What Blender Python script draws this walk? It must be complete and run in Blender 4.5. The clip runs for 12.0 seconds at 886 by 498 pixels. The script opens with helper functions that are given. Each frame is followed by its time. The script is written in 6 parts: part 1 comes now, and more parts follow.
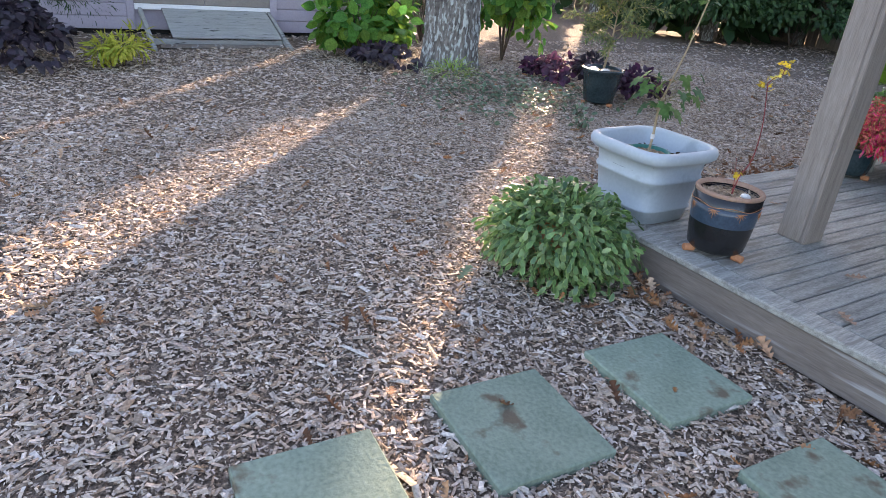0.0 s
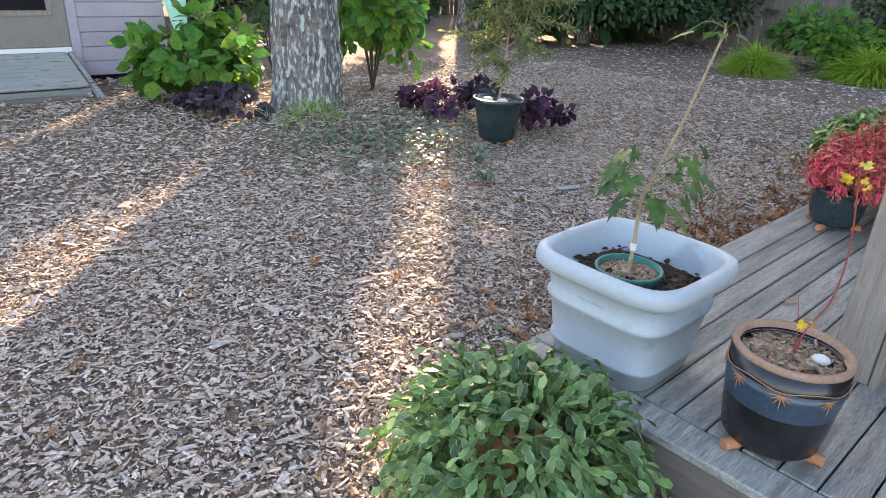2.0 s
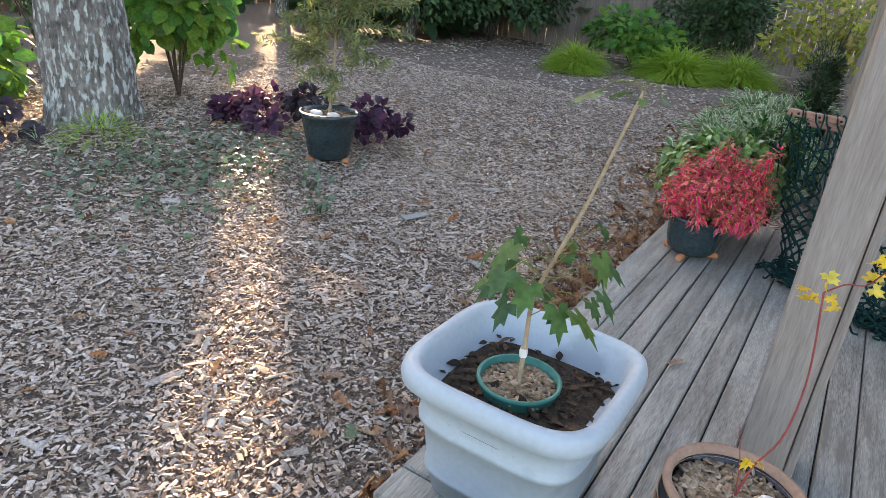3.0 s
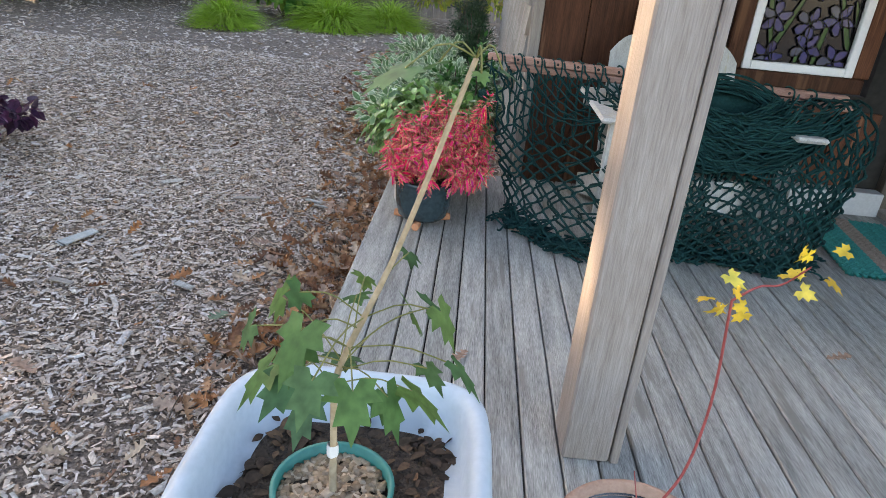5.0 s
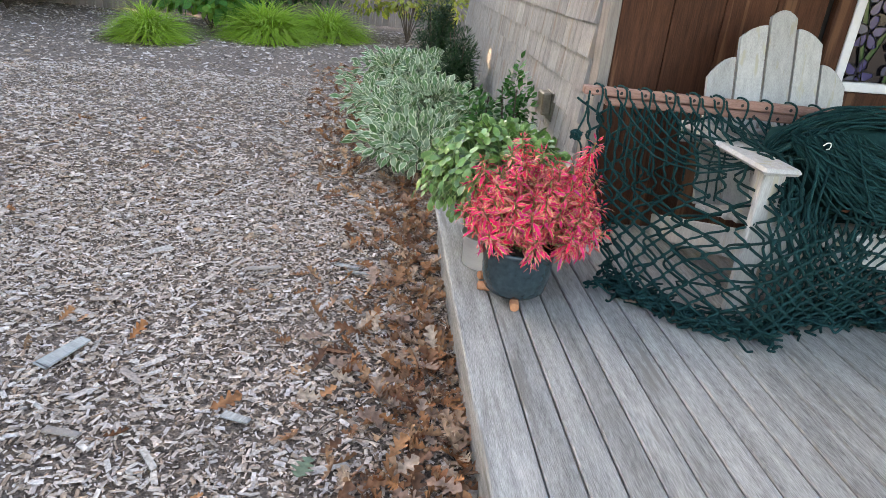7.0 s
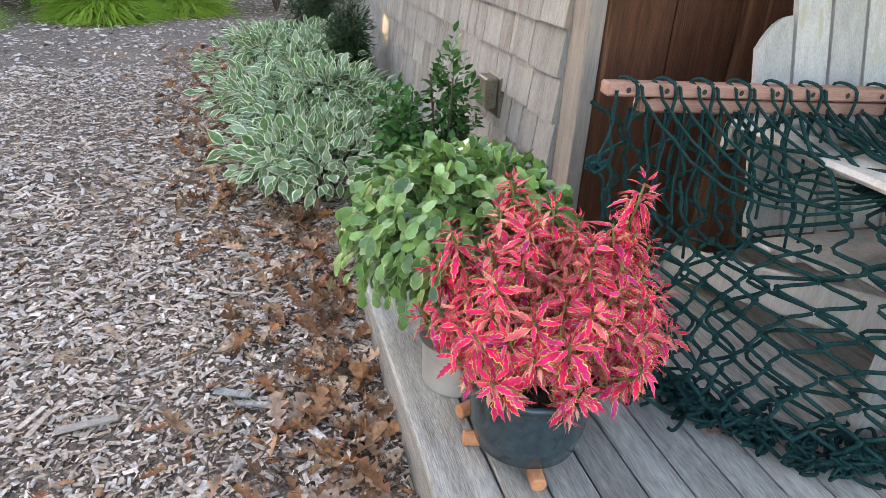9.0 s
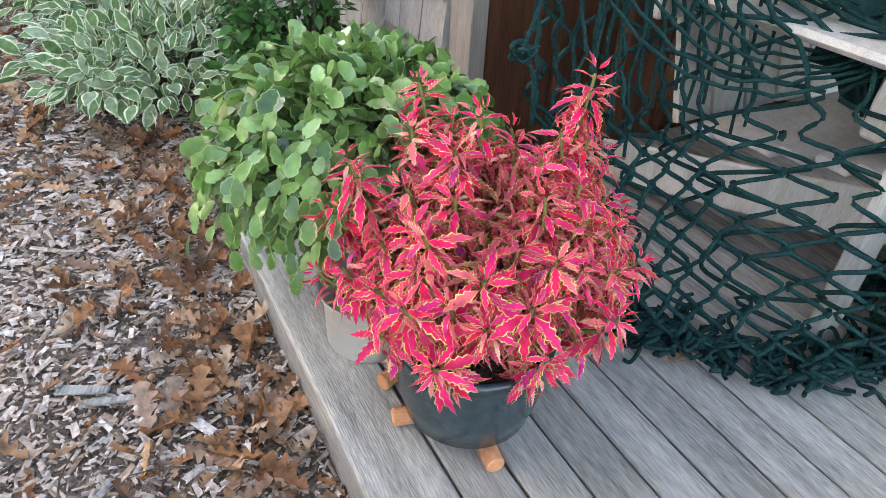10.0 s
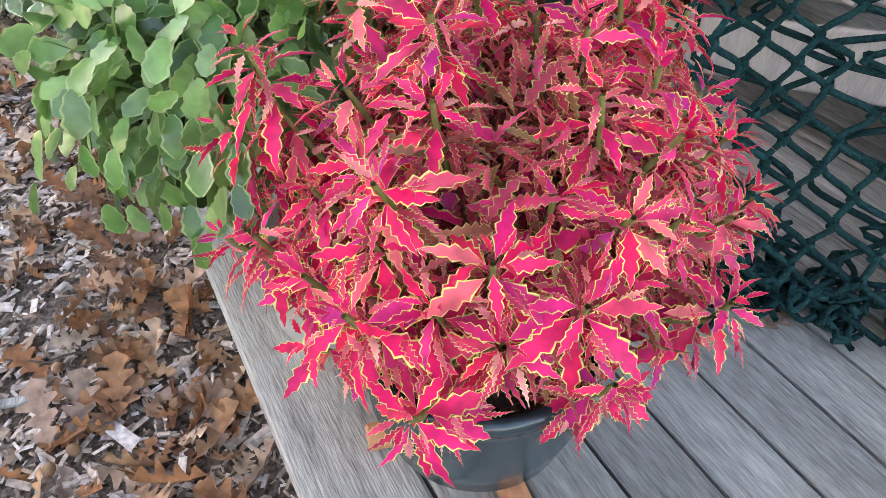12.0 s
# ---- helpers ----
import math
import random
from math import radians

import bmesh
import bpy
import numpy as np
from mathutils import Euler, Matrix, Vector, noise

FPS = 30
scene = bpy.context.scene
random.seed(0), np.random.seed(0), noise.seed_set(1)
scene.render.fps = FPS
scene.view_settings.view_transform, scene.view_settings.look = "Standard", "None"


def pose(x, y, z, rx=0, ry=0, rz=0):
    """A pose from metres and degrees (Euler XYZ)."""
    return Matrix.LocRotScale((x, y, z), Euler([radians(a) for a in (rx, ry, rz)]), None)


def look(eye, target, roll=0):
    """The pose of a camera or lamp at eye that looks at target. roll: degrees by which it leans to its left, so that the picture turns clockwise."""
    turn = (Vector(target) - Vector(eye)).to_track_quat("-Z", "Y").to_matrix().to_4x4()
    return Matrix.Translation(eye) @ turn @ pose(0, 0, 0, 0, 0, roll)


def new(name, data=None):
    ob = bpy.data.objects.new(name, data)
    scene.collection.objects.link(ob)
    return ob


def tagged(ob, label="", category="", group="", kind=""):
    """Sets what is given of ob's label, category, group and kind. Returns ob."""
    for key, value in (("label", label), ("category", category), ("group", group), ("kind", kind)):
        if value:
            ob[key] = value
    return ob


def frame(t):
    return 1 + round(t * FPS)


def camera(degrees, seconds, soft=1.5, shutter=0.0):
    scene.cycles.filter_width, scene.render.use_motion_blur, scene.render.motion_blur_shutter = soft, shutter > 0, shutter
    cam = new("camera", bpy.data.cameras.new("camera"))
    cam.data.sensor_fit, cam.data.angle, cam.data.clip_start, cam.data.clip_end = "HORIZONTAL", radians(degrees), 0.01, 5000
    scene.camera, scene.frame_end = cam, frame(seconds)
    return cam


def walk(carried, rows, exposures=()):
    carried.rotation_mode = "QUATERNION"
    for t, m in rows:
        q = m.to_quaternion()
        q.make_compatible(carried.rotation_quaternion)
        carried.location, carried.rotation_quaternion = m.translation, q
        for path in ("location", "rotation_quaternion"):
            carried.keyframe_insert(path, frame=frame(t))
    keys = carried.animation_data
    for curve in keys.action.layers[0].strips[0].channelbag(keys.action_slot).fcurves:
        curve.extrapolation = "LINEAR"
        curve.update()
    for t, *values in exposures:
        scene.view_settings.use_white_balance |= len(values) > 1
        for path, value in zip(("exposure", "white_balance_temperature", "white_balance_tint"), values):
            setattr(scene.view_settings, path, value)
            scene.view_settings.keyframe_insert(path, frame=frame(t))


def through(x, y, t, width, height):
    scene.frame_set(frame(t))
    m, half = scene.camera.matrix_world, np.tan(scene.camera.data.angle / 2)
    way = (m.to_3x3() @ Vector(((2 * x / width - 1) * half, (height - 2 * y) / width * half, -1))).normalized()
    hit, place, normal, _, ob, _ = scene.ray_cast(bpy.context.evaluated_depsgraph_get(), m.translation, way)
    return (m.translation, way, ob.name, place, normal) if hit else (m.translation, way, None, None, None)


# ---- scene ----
cam = camera(69.0, 12.0, soft=0.6)
PATH = [
    (0, (2.69, -2.593, 1.498), (1.157, -1.619, 0.663), 5.5),
    (0.5, (2.376, -2.321, 1.491), (0.917, -1.23, 0.666), 3.6),
    (1, (2.034, -2.1, 1.501), (0.586, -0.993, 0.678), 2.3),
    (1.5, (1.634, -1.901, 1.508), (0.26, -0.707, 0.68), 2.2),
    (2, (1.335, -1.637, 1.52), (-0.012, -0.39, 0.726), 2.7),
    (2.5, (1.093, -1.319, 1.585), (-0.171, 0.011, 0.789), 3.9),
    (3, (0.836, -1.148, 1.601), (-0.122, 0.417, 0.804), 5.2),
    (3.2, (0.747, -1.106, 1.618), (-0.061, 0.542, 0.823), 5.7),
    (4.8, (0.501, -0.691, 1.532), (0.308, 1.12, 0.706), 4.4),
    (5, (0.452, -0.665, 1.53), (0.407, 1.15, 0.69), 5.3),
    (5.5, (0.218, -0.622, 1.554), (0.472, 1.177, 0.718), 7.7),
    (6, (0.006, -0.519, 1.579), (0.275, 1.272, 0.729), 7.2),
    (6.5, (-0.21, -0.229, 1.57), (0.003, 1.576, 0.736), 5.0),
    (7, (-0.345, 0.091, 1.495), (-0.135, 1.907, 0.682), 5.2),
    (7.2, (-0.416, 0.247, 1.452), (-0.2, 2.066, 0.648), 4.7),
    (8.8, (-0.345, 1.242, 1.414), (0.062, 3.002, 0.556), 2.8),
    (9, (-0.335, 1.358, 1.39), (0.185, 3.071, 0.499), 3.1),
    (9.5, (-0.341, 1.609, 1.35), (0.414, 3.152, 0.324), 3.8),
    (10, (-0.26, 1.745, 1.281), (0.555, 3.152, 0.116), 3.4),
    (10.5, (-0.11, 1.904, 1.198), (0.652, 3.224, -0.097), 1.2),
    (11, (-0.04, 1.994, 1.103), (0.676, 3.267, -0.263), 0.2),
    (11.5, (-0.042, 2.061, 1.053), (0.661, 3.323, -0.331), -0.1),
    (12, (-0.03, 2.08, 1.042), (0.667, 3.335, -0.35), -0.2),
]
walk(cam, [(t, look(eye, target, roll)) for t, eye, target, roll in PATH],
     [(0, 2.3, 7000, 24), (1.5, 2.6, 7250, 22), (3.2, 2.5, 7600, 20), (5.5, 2.95, 7500, 20), (7.2, 3.2, 7800, 21), (9, 3.3, 7800, 21), (10.5, 3.45, 7700, 21), (12, 3.38, 7700, 24)])

# ---------------- light ----------------
SUN_EL, SUN_AZ = 15.0, (-0.73, 0.69)
world = bpy.data.worlds.new("sky")
scene.world = world
world.use_nodes = True
wn = world.node_tree
sky = wn.nodes.new("ShaderNodeTexSky")
sky.sky_type, sky.sun_disc = "NISHITA", False
sky.sun_elevation, sky.sun_rotation = radians(SUN_EL), math.atan2(SUN_AZ[0], SUN_AZ[1])
sky.air_density, sky.dust_density, sky.ozone_density = 1.0, 1.5, 1.0
wn.links.new(sky.outputs[0], wn.nodes["Background"].inputs[0])
wn.nodes["Background"].inputs[1].default_value = 0.15
sun = new("sun", bpy.data.lights.new("sun", "SUN"))
sun.data.energy, sun.data.angle, sun.data.color = 4.6, radians(0.8), (1.0, 0.80, 0.55)
sun.matrix_world = look((SUN_AZ[0] * 20, SUN_AZ[1] * 20, 20 * math.tan(radians(SUN_EL))), (0, 0, 0))

rng = np.random.default_rng(7)


# ---------------- materials ----------------
def nodes_of(name):
    m = bpy.data.materials.new(name)
    m.use_nodes = True
    return m, m.node_tree.nodes, m.node_tree.links, m.node_tree.nodes["Principled BSDF"]


def surface(name, c1, c2, scale=6.0, rough=0.7, grain=60.0, bump=0.3, stretch=(1, 1, 1), metal=0.0, vary=0.25, island=False, spec=0.4, c3=None, spot=0.0, spot_scale=9.0, blur=0.0):
    """A procedural surface: broad blotches c1..c2, fine grain, per-piece variation, spots of c3."""
    m, N, L, b = nodes_of(name)
    tc = N.new("ShaderNodeTexCoord")
    mp = N.new("ShaderNodeMapping")
    mp.inputs["Scale"].default_value = stretch
    info = N.new("ShaderNodeObjectInfo")
    off = N.new("ShaderNodeVectorMath")
    off.operation = "ADD"
    sc = N.new("ShaderNodeMath")
    sc.operation = "MULTIPLY"
    sc.inputs[1].default_value = 37.0
    L.new(info.outputs["Random"], sc.inputs[0])
    L.new(tc.outputs["Object"], mp.inputs[0])
    L.new(mp.outputs[0], off.inputs[0])
    L.new(sc.outputs[0], off.inputs[1])
    n1 = N.new("ShaderNodeTexNoise")
    n1.inputs["Scale"].default_value, n1.inputs["Detail"].default_value = scale, 4
    n2 = N.new("ShaderNodeTexNoise")
    n2.inputs["Scale"].default_value, n2.inputs["Detail"].default_value = grain, 5
    L.new(off.outputs[0], n1.inputs["Vector"])
    L.new(off.outputs[0], n2.inputs["Vector"])
    r = N.new("ShaderNodeValToRGB")
    r.color_ramp.elements[0].position, r.color_ramp.elements[1].position = 0.32, 0.68
    r.color_ramp.elements[0].color, r.color_ramp.elements[1].color = (*c1, 1), (*c2, 1)
    add = N.new("ShaderNodeMath")
    add.operation = "MULTIPLY_ADD"
    add.inputs[1].default_value = 0.55
    L.new(n2.outputs[0], add.inputs[0])
    half = N.new("ShaderNodeMath")
    half.operation = "MULTIPLY"
    half.inputs[1].default_value = 0.45
    L.new(n1.outputs[0], half.inputs[0])
    L.new(half.outputs[0], add.inputs[2])
    L.new(add.outputs[0], r.inputs[0])
    col = r.outputs[0]
    if c3:
        n3 = N.new("ShaderNodeTexNoise")
        n3.inputs["Scale"].default_value, n3.inputs["Detail"].default_value = spot_scale, 6
        L.new(off.outputs[0], n3.inputs["Vector"])
        r3 = N.new("ShaderNodeValToRGB")
        r3.color_ramp.elements[0].position, r3.color_ramp.elements[1].position = 0.62 - spot * 0.3 - blur, 0.68 - spot * 0.25 + blur
        L.new(n3.outputs[0], r3.inputs[0])
        mx = N.new("ShaderNodeMix")
        mx.data_type = "RGBA"
        L.new(r3.outputs[0], mx.inputs[0])
        L.new(col, mx.inputs[6])
        mx.inputs[7].default_value = (*c3, 1)
        col = mx.outputs[2]
    hsv = N.new("ShaderNodeHueSaturation")
    mr = N.new("ShaderNodeMapRange")
    mr.inputs[3].default_value, mr.inputs[4].default_value = 1 - vary, 1 + vary
    if island:
        L.new(N.new("ShaderNodeNewGeometry").outputs["Random Per Island"], mr.inputs[0])
    else:
        L.new(info.outputs["Random"], mr.inputs[0])
    L.new(mr.outputs[0], hsv.inputs["Value"])
    L.new(col, hsv.inputs["Color"])
    L.new(hsv.outputs[0], b.inputs["Base Color"])
    bp = N.new("ShaderNodeBump")
    bp.inputs["Strength"].default_value, bp.inputs["Distance"].default_value = bump, 0.01
    L.new(n2.outputs[0], bp.inputs["Height"])
    L.new(bp.outputs[0], b.inputs["Normal"])
    b.inputs["Roughness"].default_value, b.inputs["Metallic"].default_value = rough, metal
    b.inputs["Specular IOR Level"].default_value = spec
    return m


def foliage(name, stops, rim=None, rim_at=0.7, rough=0.5, through=0.35, grain=40.0, value=0.3, spec=0.22):
    """Leaves: a colour from stops for each leaf, veins of grain, a rim colour along the edge (u of the leaf), some light through."""
    m, N, L, b = nodes_of(name)
    isl = N.new("ShaderNodeNewGeometry").outputs["Random Per Island"]
    r = N.new("ShaderNodeValToRGB")
    while len(r.color_ramp.elements) < len(stops):
        r.color_ramp.elements.new(0.5)
    for i, c in enumerate(stops):
        r.color_ramp.elements[i].position = i / max(1, len(stops) - 1)
        r.color_ramp.elements[i].color = (*c, 1)
    L.new(isl, r.inputs[0])
    tc = N.new("ShaderNodeTexCoord")
    n = N.new("ShaderNodeTexNoise")
    n.inputs["Scale"].default_value, n.inputs["Detail"].default_value = grain, 4
    L.new(tc.outputs["Object"], n.inputs["Vector"])
    col = r.outputs[0]
    if rim:
        sep = N.new("ShaderNodeSeparateXYZ")
        L.new(tc.outputs["UV"], sep.inputs[0])
        wob = N.new("ShaderNodeMath")
        wob.operation = "MULTIPLY_ADD"
        wob.inputs[1].default_value = 0.35
        L.new(n.outputs[0], wob.inputs[0])
        L.new(sep.outputs[0], wob.inputs[2])
        rr = N.new("ShaderNodeMapRange")
        rr.inputs[1].default_value, rr.inputs[2].default_value = rim_at + 0.145, rim_at + 0.245
        L.new(wob.outputs[0], rr.inputs[0])
        mx = N.new("ShaderNodeMix")
        mx.data_type = "RGBA"
        L.new(rr.outputs[0], mx.inputs[0])
        L.new(col, mx.inputs[6])
        mx.inputs[7].default_value = (*rim, 1)
        col = mx.outputs[2]
    hsv = N.new("ShaderNodeHueSaturation")
    mr = N.new("ShaderNodeMapRange")
    mr.inputs[1].default_value, mr.inputs[2].default_value = 0.3, 0.7
    mr.inputs[3].default_value, mr.inputs[4].default_value = 1 - value, 1 + value
    L.new(n.outputs[0], mr.inputs[0])
    L.new(mr.outputs[0], hsv.inputs["Value"])
    L.new(col, hsv.inputs["Color"])
    L.new(hsv.outputs[0], b.inputs["Base Color"])
    b.inputs["Roughness"].default_value, b.inputs["Specular IOR Level"].default_value = rough, spec
    bp = N.new("ShaderNodeBump")
    bp.inputs["Strength"].default_value, bp.inputs["Distance"].default_value = 0.25, 0.004
    L.new(n.outputs[0], bp.inputs["Height"])
    L.new(bp.outputs[0], b.inputs["Normal"])
    t = N.new("ShaderNodeBsdfTranslucent")
    L.new(hsv.outputs[0], t.inputs[0])
    mix = N.new("ShaderNodeMixShader")
    mix.inputs[0].default_value = through
    L.new(b.outputs[0], mix.inputs[1])
    L.new(t.outputs[0], mix.inputs[2])
    L.new(mix.outputs[0], N["Material Output"].inputs[0])
    return m


def chips_colour(name, stops, rough=0.85):
    """Mulch pieces: each takes its colour from the stops."""
    m = foliage(name, stops, through=0.0, rough=rough, grain=90.0, value=0.35, spec=0.2)
    return m


M = dict(
    clayrim=surface("bare_clay_rim", (0.26, 0.155, 0.11), (0.38, 0.24, 0.175), 20, 0.85, 90, 0.2, vary=0.05),
    soil=surface("mulch_bed", (0.016, 0.011, 0.008), (0.34, 0.265, 0.215), 34, 0.95, 110, 1.0, vary=0, spec=0.15),
    deck=surface("weathered_decking", (0.135, 0.133, 0.123), (0.45, 0.445, 0.415), 4, 0.78, 34, 0.5, (9, 0.8, 9), vary=0.13, spec=0.3, c3=(0.21, 0.20, 0.18), spot=0.03, spot_scale=2.2),
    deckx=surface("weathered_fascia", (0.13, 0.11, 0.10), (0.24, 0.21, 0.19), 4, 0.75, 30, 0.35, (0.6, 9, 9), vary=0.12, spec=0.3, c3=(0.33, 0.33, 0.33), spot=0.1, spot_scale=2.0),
    post=surface("weathered_post", (0.20, 0.165, 0.145), (0.34, 0.295, 0.265), 5, 0.75, 34, 0.35, (8, 8, 0.5), vary=0.05, spec=0.3),
    cedar=surface("cedar_boards", (0.045, 0.016, 0.009), (0.135, 0.053, 0.027), 4, 0.65, 26, 0.4, (9, 9, 0.5), vary=0.40, spec=0.2, c3=(0.19, 0.09, 0.05), spot=0.1, spot_scale=1.6),
    shingle=surface("weathered_shingle", (0.20, 0.19, 0.18), (0.40, 0.375, 0.345), 3, 0.85, 30, 0.6, (6, 6, 0.7), vary=0.17, spec=0.2, c3=(0.27, 0.22, 0.18), spot=0.1, spot_scale=2.5),
    corner=surface("corner_board", (0.20, 0.17, 0.15), (0.36, 0.31, 0.27), 4, 0.75, 30, 0.35, (9, 9, 0.5), vary=0.1),
    chair=surface("weathered_white_wood", (0.32, 0.32, 0.31), (0.53, 0.53, 0.51), 5, 0.8, 40, 0.25, (8, 8, 1), vary=0.1, c3=(0.40, 0.38, 0.30), spot=0.1, spot_scale=3),
    rope=surface("green_rope", (0.003, 0.020, 0.022), (0.012, 0.066, 0.066), 30, 0.8, 220, 0.8, vary=0.25, island=True, spec=0.12),
    cloth=surface("teal_cloth", (0.003, 0.022, 0.022), (0.009, 0.045, 0.043), 9, 0.85, 80, 0.4, vary=0.1, spec=0.12),
    bar=surface("reddish_hardwood_bar", (0.20, 0.10, 0.075), (0.38, 0.22, 0.17), 6, 0.6, 40, 0.25, (1, 12, 12), vary=0.1),
    terracotta=surface("terracotta", (0.42, 0.17, 0.08), (0.58, 0.27, 0.14), 20, 0.8, 90, 0.2, vary=0.08),
    glaze=surface("dark_teal_glaze", (0.012, 0.022, 0.027), (0.03, 0.055, 0.065), 9, 0.22, 50, 0.08, vary=0.05, spec=0.6),
    black=surface("black_glaze", (0.008, 0.008, 0.009), (0.02, 0.02, 0.022), 9, 0.25, 50, 0.08, vary=0, spec=0.6),
    blueband=surface("blue_glaze", (0.02, 0.035, 0.06), (0.05, 0.08, 0.12), 20, 0.3, 80, 0.1, vary=0, spec=0.6),
    tub=surface("pale_blue_plastic", (0.345, 0.405, 0.455), (0.41, 0.47, 0.52), 3, 0.5, 60, 0.05, vary=0.03, c3=(0.28, 0.33, 0.37), spot=0.12, spot_scale=4),
    tubin=surface("green_plastic", (0.02, 0.16, 0.13), (0.03, 0.22, 0.18), 9, 0.45, 60, 0.05, vary=0.03),
    pots=surface("potting_soil", (0.02, 0.014, 0.010), (0.10, 0.07, 0.05), 60, 0.95, 160, 1.0, vary=0),
    steel=surface("brushed_steel", (0.70, 0.69, 0.66), (0.82, 0.81, 0.78), 9, 0.42, 90, 0.05, (1, 1, 12), metal=0.85, vary=0),
    paver=surface("greenish_concrete", (0.13, 0.18, 0.14), (0.25, 0.32, 0.26), 5, 0.9, 60, 0.5, vary=0.1, c3=(0.12, 0.10, 0.07), spot=0.1, spot_scale=5),
    bark=surface("oak_bark", (0.04, 0.034, 0.03), (0.27, 0.25, 0.23), 11, 0.95, 34, 1.0, (1, 1, 0.45), vary=0, c3=(0.46, 0.50, 0.48), spot=0.30, spot_scale=26, blur=0.02),
    twig=surface("pale_twig", (0.30, 0.22, 0.13), (0.48, 0.37, 0.24), 30, 0.7, 90, 0.2, vary=0.1),
    redtwig=surface("red_twig", (0.25, 0.04, 0.04), (0.40, 0.09, 0.08), 30, 0.6, 90, 0.2, vary=0.1),
    darktwig=surface("dark_twig", (0.05, 0.035, 0.025), (0.12, 0.09, 0.065), 30, 0.8, 90, 0.3, vary=0.1),
    greentwig=surface("green_stem", (0.10, 0.12, 0.03), (0.22, 0.20, 0.06), 30, 0.6, 90, 0.2, vary=0.1),
    siding=surface("lavender_siding", (0.34, 0.31, 0.37), (0.42, 0.385, 0.45), 3, 0.7, 40, 0.12, vary=0.05),
    shedtrim=surface("taupe_paint", (0.20, 0.175, 0.16), (0.27, 0.24, 0.22), 4, 0.65, 50, 0.1, vary=0.05),
    # shaded copy of the white paint: darkness of porch and room put into its colour
    shadewhite=surface("shaded_white_paint", (0.34, 0.35, 0.36), (0.44, 0.45, 0.46), 5, 0.6, 60, 0.08, vary=0.03),
    # brown jamb wood with the porch's shade darkened into its colour
    jamb=surface("shaded_jamb_wood", (0.055, 0.045, 0.036), (0.12, 0.10, 0.08), 4, 0.6, 30, 0.3, (9, 9, 0.5), vary=0.05),
    white=surface("white_paint", (0.70, 0.71, 0.73), (0.80, 0.81, 0.83), 5, 0.5, 60, 0.08, vary=0.03),
    ramp=surface("grey_plywood", (0.24, 0.25, 0.24), (0.40, 0.41, 0.39), 4, 0.85, 40, 0.3, (6, 0.7, 6), vary=0.06, c3=(0.06, 0.06, 0.06), spot=0.05, spot_scale=6),
    mint=surface("mint_plastic", (0.35, 0.72, 0.58), (0.42, 0.80, 0.66), 4, 0.4, 60, 0.05, vary=0),
    fence=surface("grey_fence", (0.15, 0.12, 0.10), (0.28, 0.24, 0.21), 3, 0.85, 30, 0.4, (8, 8, 0.5), vary=0.2),
    # near-black that paints shade under, behind and between parts
    dark=surface("shade_black", (0.012, 0.011, 0.010), (0.03, 0.028, 0.026), 4, 0.9, 30, 0.1, vary=0),
    bronze=surface("aged_bronze_metal", (0.12, 0.10, 0.075), (0.24, 0.21, 0.16), 12, 0.5, 70, 0.2, metal=0.5, vary=0),
    lead=surface("lead_came", (0.015, 0.015, 0.017), (0.05, 0.05, 0.05), 12, 0.5, 70, 0.2, metal=0.5, vary=0),
    stone=surface("pale_shell", (0.62, 0.60, 0.58), (0.78, 0.76, 0.74), 20, 0.5, 60, 0.2, vary=0.05),
    mat=surface("teal_woven_rope_mat", (0.01, 0.20, 0.18), (0.03, 0.36, 0.32), 30, 0.85, 120, 0.8, vary=0.1),
    matmid=surface("tan_woven_rope_mat", (0.26, 0.20, 0.16), (0.42, 0.34, 0.28), 30, 0.85, 120, 0.8, vary=0.1),
)
CH = chips_colour("wood_chips", [(0.15, 0.105, 0.075), (0.50, 0.40, 0.325), (0.60, 0.51, 0.435), (0.30, 0.215, 0.155), (0.70, 0.62, 0.55), (0.38, 0.30, 0.245), (0.56, 0.495, 0.46), (0.48, 0.36, 0.27), (0.29, 0.20, 0.14), (0.63, 0.56, 0.51)])
